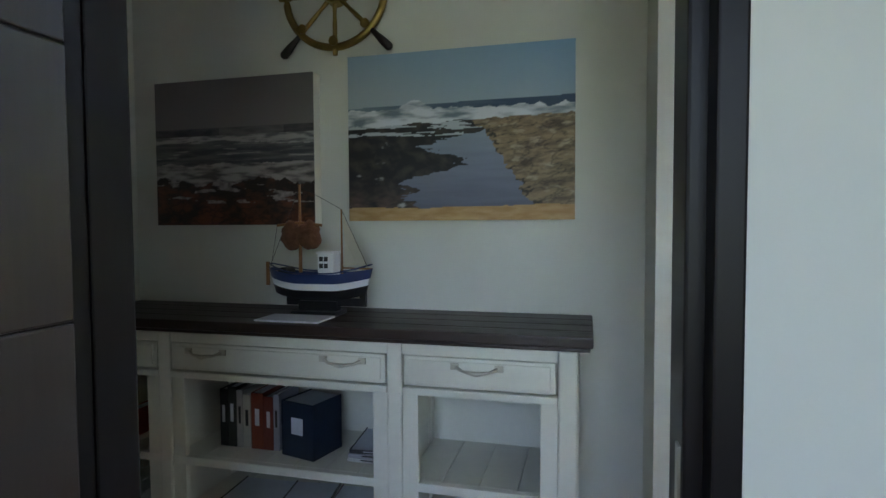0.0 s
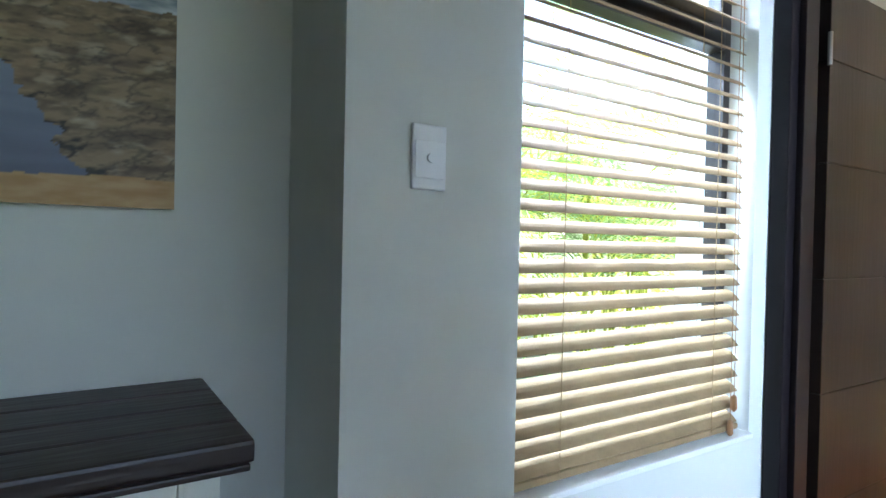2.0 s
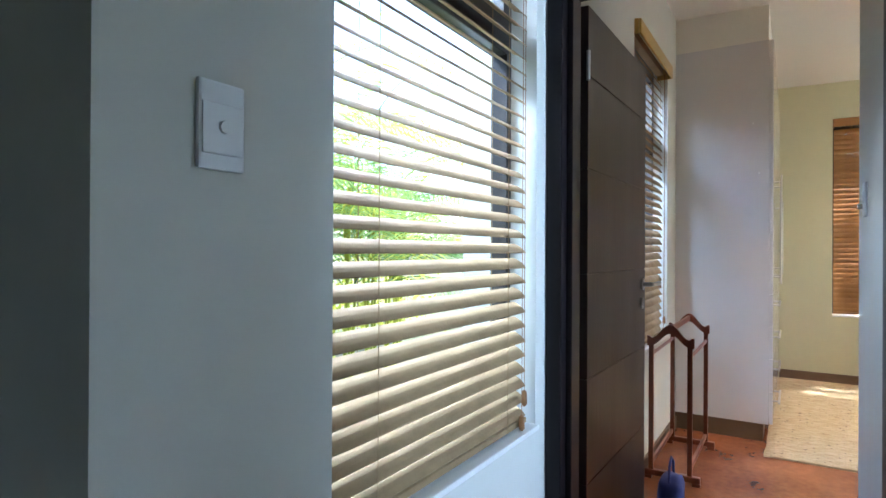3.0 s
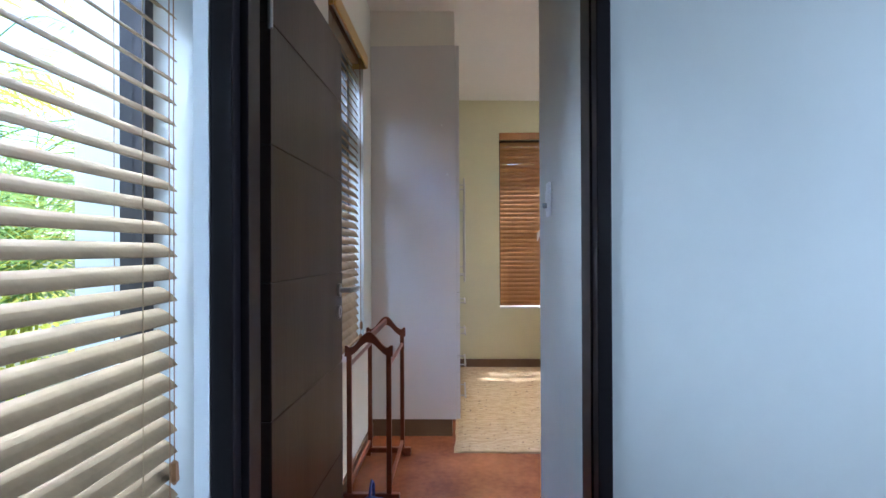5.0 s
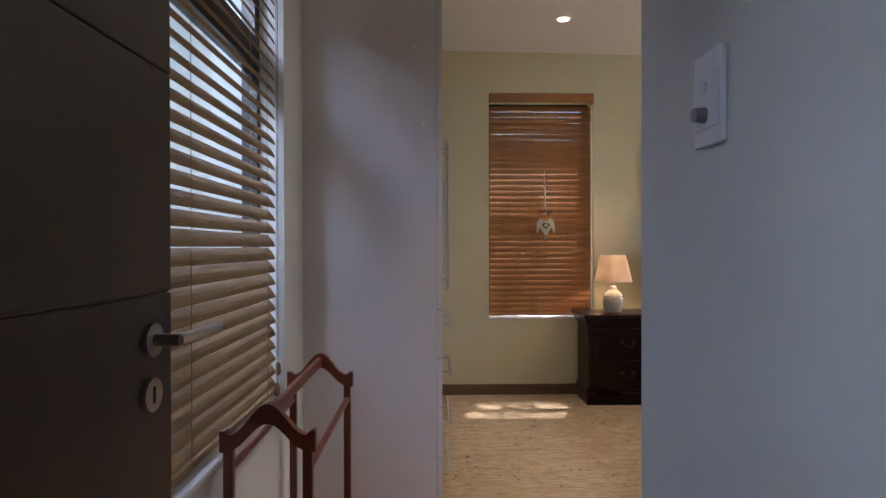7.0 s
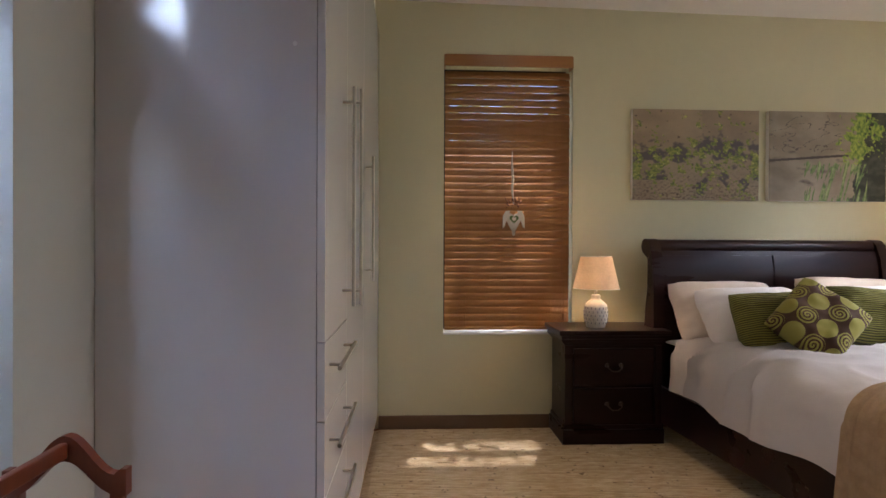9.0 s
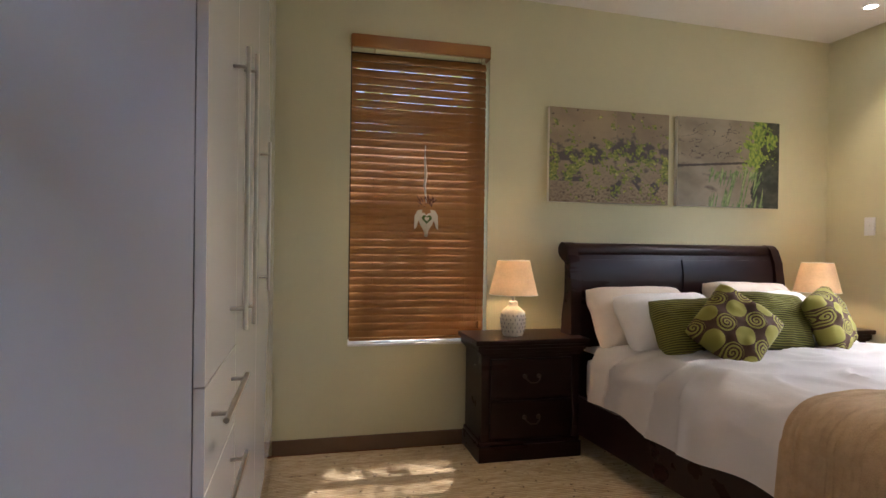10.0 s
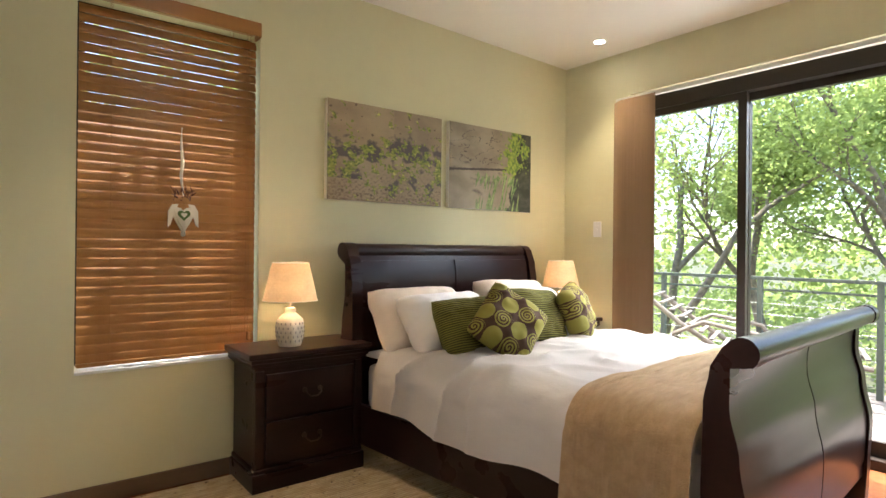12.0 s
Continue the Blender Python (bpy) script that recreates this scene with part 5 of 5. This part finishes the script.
# ---- heart ornament on the blind ----
def heart_ornament():
    x, y, z = 5.796, 0.148, 1.36
    ob = thing("heart_ornament", (x, y, z), "white felt winged heart hanging on a ribbon from the blind", "hanging ornament")

    def heart(s, stretch):
        pts = []
        for k in range(28):
            t = 2 * math.pi * k / 28
            a, b = 16 * math.sin(t) ** 3, 13 * math.cos(t) - 5 * math.cos(2 * t) - 2 * math.cos(3 * t) - math.cos(4 * t)
            pts.append((y + a * s, z + b * s * (stretch if b < 0 else 1)))
        return pts
    bm = extrude_outline(B(), heart(0.0032, 2.0), "x", x - 0.016, x + 0.016)
    bmesh.ops.bevel(bm, geom=[e for e in bm.edges if abs(e.verts[0].co.x - e.verts[1].co.x) < 1e-5], offset=0.009, segments=2, affect="EDGES")
    part("heart", bm, M_HEART, ob, "white stuffed heart", True)
    part("patch", extrude_outline(B(), heart(0.0019, 1.0), "x", x - 0.020, x - 0.016), M_GREEN, ob, "green felt heart patch")
    part("inner_patch", extrude_outline(B(), heart(0.0009, 1.0), "x", x - 0.0225, x - 0.020), M_HEART, ob)
    for s in (-1, 1):
        part("wing", extrude_outline(B(), [(y + s * a, z + b) for a, b in ((0.025, 0.055), (0.052, 0.052), (0.070, 0.020), (0.072, -0.060), (0.060, -0.050), (0.052, -0.02), (0.040, 0.0))], "x", x - 0.008, x + 0.004), M_HEART, ob)
    bm = B()
    rng = random.Random(3)
    for k in range(26):
        c = Vector((x + rng.uniform(-0.015, 0.01), y + rng.uniform(-0.045, 0.045), z + 0.085 + rng.uniform(-0.012, 0.035)))
        tube(bm, [c, c + Vector((rng.uniform(-0.02, 0.02), rng.uniform(-0.03, 0.03), rng.uniform(0.0, 0.04)))], [0.004, 0.0015], 5)
    part("dried_flowers", bm, M_TWIG, ob, "bunch of dried brown twigs")
    part("ribbon", tube(B(), [(x, y, z + 0.10), (x, y + 0.012, z + 0.20), (x, y + 0.004, z + 0.26), (x, y + 0.012, z + 0.36), (x, y + 0.010, z + 0.44)], [0.003, 0.008, 0.009, 0.006, 0.004], 6), M_HEART, ob, "cream ribbon")


heart_ornament()


# ---- downlights ----
def downlight(x, y, watts):
    top = ceiling_at(y)
    ob = thing("downlight", (x, y, top), "small round recessed ceiling downlight, lit", "downlight", "ceiling downlights")
    part("ring", lathe(B(), [(0.032, -0.001), (0.036, -0.006), (0.046, -0.004), (0.050, 0.0)], 28, (x, y, top)), M_PLASTIC, ob, "", True)
    part("lamp", cyl(B(), (x, y, top - 0.003), (x, y, top - 0.001), 0.031, seg=24), M_SPOT, ob)
    s = new("downlight_spot", bpy.data.lights.new("downlight_spot", "SPOT"))
    s.data.energy, s.data.color, s.data.spot_size, s.data.spot_blend, s.data.shadow_soft_size = watts, (1.0, 0.80, 0.55), radians(85), 0.7, 0.03
    s.matrix_basis = look((x, y, top - 0.02), (x, y, 0))


# the last downlight is unseen, added to brighten the bed and rug
for dx, dy, watts in ((5.24, -2.50, 12), (5.12, 0.16, 10), (3.3, 0.05, 32)):
    downlight(dx, dy, watts)


# ---- sliding balcony door ----
def sliding_door():
    a, b, lo, hi = DOOR
    ob = thing("door_3", ((a + b) / 2, -3.0, 0), "wide dark aluminium sliding glass door to the balcony", "sliding door", kind="structure")
    bm = box(B(), a, b, -3.07, -2.95, hi - 0.11, hi)
    box(bm, a, b, -3.07, -2.95, 0.0, 0.055)
    for x in (a, b - 0.05):
        box(bm, x, x + 0.05, -3.07, -2.95, 0.055, hi - 0.11)
    part("frame", bm, M_ALU, ob)
    for x0, x1, y in ((a + 0.05, 3.60, -2.98), (3.55, 4.48, -3.04), (4.42, b - 0.05, -2.98)):
        bm = B()
        for x in (x0, x1 - 0.055):
            box(bm, x, x + 0.055, y - 0.018, y + 0.018, 0.055, hi - 0.11)
        box(bm, x0 + 0.055, x1 - 0.055, y - 0.018, y + 0.018, 0.055, 0.14)
        box(bm, x0 + 0.055, x1 - 0.055, y - 0.018, y + 0.018, hi - 0.16, hi - 0.11)
        s = part("sash", bm, M_ALU, ob)
        p = part("pane", box(B(), x0 + 0.055, x1 - 0.055, y - 0.003, y + 0.003, 0.14, hi - 0.16), glass, s)
        p.visible_shadow = False
    return ob


sliding_door()

vb = thing("vertical_blind", (4.0, -2.79, 2.36), "tan fabric vertical blind drawn to one side of the balcony door", "blind")
part("track", box(B(), 2.62, 5.285, -2.807, -2.765, 2.318, 2.346, 0.004), M_RAIL_WHITE, vb, "white head track")
vane = mesh_of("vane", surface(B(), lambda u, v: (0.006 * math.sin(math.pi * u), (u - 0.5) * 0.127, -v * 2.28), 4, 6), M_VBLIND)
for k in range(15):
    part_shared("vane", vane, vb, pose(5.255 - k * 0.0185, -2.755, 2.320, 0, 0, 62 + (k % 3) * 3))


# ---- balcony ----
deck = thing("balcony_deck", (4.2, -3.9, 0.0), "weathered grey-brown timber balcony deck", "deck", kind="structure")
deck_me = mesh_of("deck_board", box(B(), -4.0, 4.0, -0.063, 0.063, -0.025, 0, 0.004), M_DECK)
for k in range(13):
    part_shared("deck_board", deck_me, deck, Matrix.Translation((4.2, -3.10 - 0.135 * (k + 0.5), 0.04)))
part("joists", box(B(), 0.2, 8.2, -4.82, -3.09, -0.12, 0.012), M_DARK, deck)


def railing():
    ob = thing("balcony_railing", (4.8, -4.6, 0.04), "grey painted steel balcony railing with thin wires", "railing")
    part("top_rail", box(B(), 0.3, 8.1, -4.625, -4.575, 0.955, 0.985, 0.004), M_STEEL_RAIL, ob)
    part("upper_rail", box(B(), 0.3, 8.1, -4.61, -4.59, 0.855, 0.875, 0.003), M_STEEL_RAIL, ob)
    for x in (0.8, 2.0, 3.1, 4.10, 5.0, 5.95, 6.9, 7.9):
        part("post", box(B(), x - 0.022, x + 0.022, -4.62, -4.58, 0.04, 0.957, 0.003), M_STEEL_RAIL, ob)
    for k in range(7):
        part("wire", cyl(B(), (0.3, -4.6, 0.14 + k * 0.10), (8.1, -4.6, 0.14 + k * 0.10), 0.0025, seg=6), M_STEEL, ob)


railing()


def lounger():
    ob = thing("sun_lounger", (5.4, -3.9, 0.04), "weathered slatted wooden lounger on the balcony", "lounger")
    M = Matrix.Translation((5.65, -3.95, 0.04)) @ pose(0, 0, 0, 0, 0, 200)
    wood = M_DECK

    def add(name, bm):
        bm.transform(M)
        part(name, bm, wood, ob)
    for y in (-0.30, 0.30):
        pts = [(0.0, y, 0.75), (0.25, y, 0.55), (0.55, y, 0.36), (0.9, y, 0.28), (1.3, y, 0.33), (1.6, y, 0.30)]
        add("side_rail", tube(B(), pts, 0.022, 8))
        add("leg", tube(B(), [(0.30, y, 0.0), (0.45, y, 0.42)], 0.020, 8))
        add("leg", tube(B(), [(1.35, y, 0.0), (1.15, y, 0.30)], 0.020, 8))
        add("armrest", tube(B(), [(0.2, y * 1.15, 0.45), (0.45, y * 1.15, 0.57), (0.85, y * 1.15, 0.50), (1.0, y * 1.15, 0.30)], 0.018, 8))
    for k in range(18):
        t = k / 17
        if t < 0.4:
            x, z = 0.02 + t / 0.4 * 0.55, 0.76 - t / 0.4 * 0.39
        else:
            x, z = 0.57 + (t - 0.4) / 0.6 * 1.0, 0.36 - 0.06 * math.sin((t - 0.4) / 0.6 * math.pi)
        add("slat", box(B(), x - 0.017, x + 0.017, -0.30, 0.30, z, z + 0.016, 0.003))


lounger()

# ---- garden ----
structure("ground", surface(B(), lambda u, v: ((u - 0.5) * 8000, (v - 0.5) * 8000, -1.2), 8, 8), M_GROUND, "garden soil and low growth around the house", "ground")
structure("garden_wall", box(B(), 4.75, 4.97, 1.90, 3.85, -1.1, 3.6, 0.01), M_OUTWALL, "pale plastered wall beside the planted bed", "wall")
structure("garden_bed", box(B(), -6, 12, 2.3, 14, -1.1, -0.15), M_GROUND, "raised planted bed outside the hall window", "ground")


def leaf_cloud(bm, centres, per, spread, size, rng):
    """Small folded leaves strewn round the given places."""
    for c in centres:
        for _ in range(per):
            d = Vector((rng.gauss(0, 1), rng.gauss(0, 1), rng.gauss(0, 0.7))) * spread
            p = Vector(c) + d
            a = Vector((rng.uniform(-1, 1), rng.uniform(-1, 1), rng.uniform(-0.8, 0.5))).normalized()
            s = a.orthogonal().normalized()
            s.rotate(Matrix.Rotation(rng.uniform(0, 6.28), 3, a))
            L = size * rng.uniform(0.6, 1.3)
            v = [bm.verts.new(q) for q in (p, p + a * L * 0.5 + s * L * 0.28, p + a * L, p + a * L * 0.5 - s * L * 0.28)]
            bm.faces.new(v)


def tree(base, height, lean, seed, spread, leaves, label, per=26, leaf=0.085, low=0.35):
    rng = random.Random(seed)
    ob = thing("tree", base, label, "tree", "garden trees")
    bm, ends = B(), []

    def limb(p, d, length, r, depth):
        pts, rad = [p], [r]
        q = p.copy()
        n = 6
        for k in range(n):
            d = (d + Vector((rng.uniform(-1, 1), rng.uniform(-1, 1), rng.uniform(-0.5, 0.7))) * 0.22).normalized()
            q = q + d * length / n
            pts.append(q.copy()), rad.append(r * (1 - 0.55 * (k + 1) / n))
            if depth >= 2:
                ends.append(q.copy())
            if depth < 4 and k >= (1 if depth else 2):
                if rng.random() < 0.75:
                    e = (d + Vector((rng.uniform(-1, 1), rng.uniform(-1, 1), rng.uniform(-0.3, 0.6))) * 0.95).normalized()
                    limb(q.copy(), e, length * rng.uniform(0.5, 0.72), r * 0.52, depth + 1)
        tube(bm, pts, rad, 6 if depth > 1 else 10)
        ends.append(q)
    limb(Vector(base), Vector(lean).normalized(), height, spread, 0)
    part("trunk", bm, M_BARK, ob, "", True)
    rng.shuffle(ends)
    cm = B()
    leaf_cloud(cm, ends[:leaves], per, 0.26, leaf, rng)
    part("crown", cm, M_LEAF, ob, "loose light green foliage")
    return ob


tree((7.6, -7.2, -1.2), 3.0, (-0.35, 0.10, 1), 11, 0.085, 700, "spreading tree with bare curving limbs and pale leaves", 30, 0.075)
tree((3.9, -8.2, -1.2), 3.2, (0.30, 0.05, 1), 5, 0.095, 500, "leafy tree beyond the balcony railing", 30, 0.07)
tree((6.6, -9.0, -1.2), 3.6, (0.15, 0.05, 1), 33, 0.10, 420, "dense sunlit tree behind the balcony", 26, 0.075)
tree((9.5, -10.5, -1.2), 4.0, (-0.1, 0.0, 1), 21, 0.12, 420, "tall leafy tree in the garden", 34, 0.11)


def shrub_bank(name, boxes, count, size, seed, mat, label):
    """Dense clumps of leaves that close the distance."""
    rng = random.Random(seed)
    cm = B()
    cs = []
    for x0, x1, y0, y1, z0, z1 in boxes:
        for _ in range(count):
            x = rng.uniform(x0, x1)
            top = z0 + (z1 - z0) * (0.55 + 0.45 * noise.noise(Vector((x * 0.5, y0, seed))))
            cs.append((x, rng.uniform(y0, y1), rng.uniform(z0, max(z0 + 0.3, top))))
    leaf_cloud(cm, cs, 26, 0.30, size, rng)
    solid(name, cm, mat, label, "shrubs", "stuff")


shrub_bank("shrubs", [(-1, 14, -13, -9.5, -1.2, 1.9)], 520, 0.11, 2, M_LEAF, "dense green shrubs below the balcony")
shrub_bank("far_trees", [(-8, 28, -24, -18, -1.2, 7.5)], 620, 0.30, 3, M_LEAF, "far sunlit woodland behind the garden")
shrub_bank("garden_hedge", [(-2, 8, 6.0, 7.5, -0.2, 1.5)], 220, 0.10, 6, M_LEAF_YEL, "yellow-green hedge beyond the hall window")


def palm(base, n, height, seed, mat, label):
    rng = random.Random(seed)
    ob = thing("palm", base, label, "palm", "garden palms")
    b = Vector(base)
    for k in range(4):
        part("stem", tube(B(), [b + Vector((rng.uniform(-0.08, 0.08), rng.uniform(-0.08, 0.08), 0)), b + Vector((rng.uniform(-0.1, 0.1), rng.uniform(-0.1, 0.1), height * 0.55))], [0.018, 0.012], 8), M_LEAF_YEL, ob)
    for k in range(n):
        a = 2 * math.pi * k / n + rng.uniform(-0.2, 0.2)
        out = Vector((math.cos(a), math.sin(a), 0))
        L = height * rng.uniform(0.55, 0.85)
        z0 = height * rng.uniform(0.25, 0.6)
        up = rng.uniform(0.5, 1.0)
        pts = [b + Vector((0, 0, z0)) + out * L * t * 0.75 + Vector((0, 0, L * (up * t - 0.75 * t * t))) for t in [i / 10 for i in range(11)]]
        bm = tube(B(), pts, [0.008 * (1 - 0.8 * i / 10) for i in range(11)], 5)
        for i in range(2, 30):
            t = i / 30 * 10
            j = min(9, int(t))
            p = pts[j].lerp(pts[j + 1], t - j)
            d = (pts[j + 1] - pts[j]).normalized()
            side = d.cross(Vector((0, 0, 1))).normalized()
            ln = 0.30 * math.sin(math.pi * (0.12 + 0.86 * i / 30)) * height / 1.8
            for s in (-1, 1):
                tip = p + (side * s * 0.8 + d * 0.55 + Vector((0, 0, -0.28))) * ln
                mid = p.lerp(tip, 0.5) + Vector((0, 0, 0.02))
                w = d * 0.011
                v = [bm.verts.new(q) for q in (p, mid + w, tip, mid - w)]
                bm.faces.new(v)
        part("frond", bm, mat, ob)


palm((1.60, 4.5, -0.15), 18, 3.7, 1, M_LEAF_PALM, "feathery green palm outside the hall window")
palm((2.70, 4.6, -0.15), 18, 3.8, 2, M_LEAF_YEL, "yellow-green palm outside the hall window")
palm((0.60, 4.6, -0.15), 16, 3.4, 3, M_LEAF_PALM, "tall feathery palm in the planted bed")
palm((3.9, 4.5, -0.15), 16, 3.2, 4, M_LEAF_PALM, "green palm in the planted bed")
palm((2.2, 5.4, -0.15), 16, 3.8, 5, M_LEAF_PALM, "broad green palm behind the others")
palm((3.3, 5.9, -0.15), 16, 3.6, 6, M_LEAF_YEL, "yellowing palm further back in the garden")
palm((3.6, 4.5, -0.15), 18, 3.5, 7, M_LEAF_PALM, "dense feathery palm outside the hall window")
palm((4.7, 4.8, -0.15), 18, 3.6, 8, M_LEAF_YEL, "sunlit yellow-green palm in the planted bed")
palm((5.6, 5.4, -0.15), 18, 3.9, 9, M_LEAF_PALM, "large green palm at the back of the bed")
palm((4.2, 5.9, -0.15), 18, 4.2, 10, M_LEAF_PALM, "tall arching palm at the back of the bed")
# unseen leaves added in the sun's way, to dapple its patches indoors
shrub_bank("sun_dapple_leaves", [(6.7, 7.6, -2.8, 1.2, -0.9, 7.2)], 250, 0.12, 9, M_LEAF, "unseen tall bank of leaves breaking up the sun outside the bedroom window")
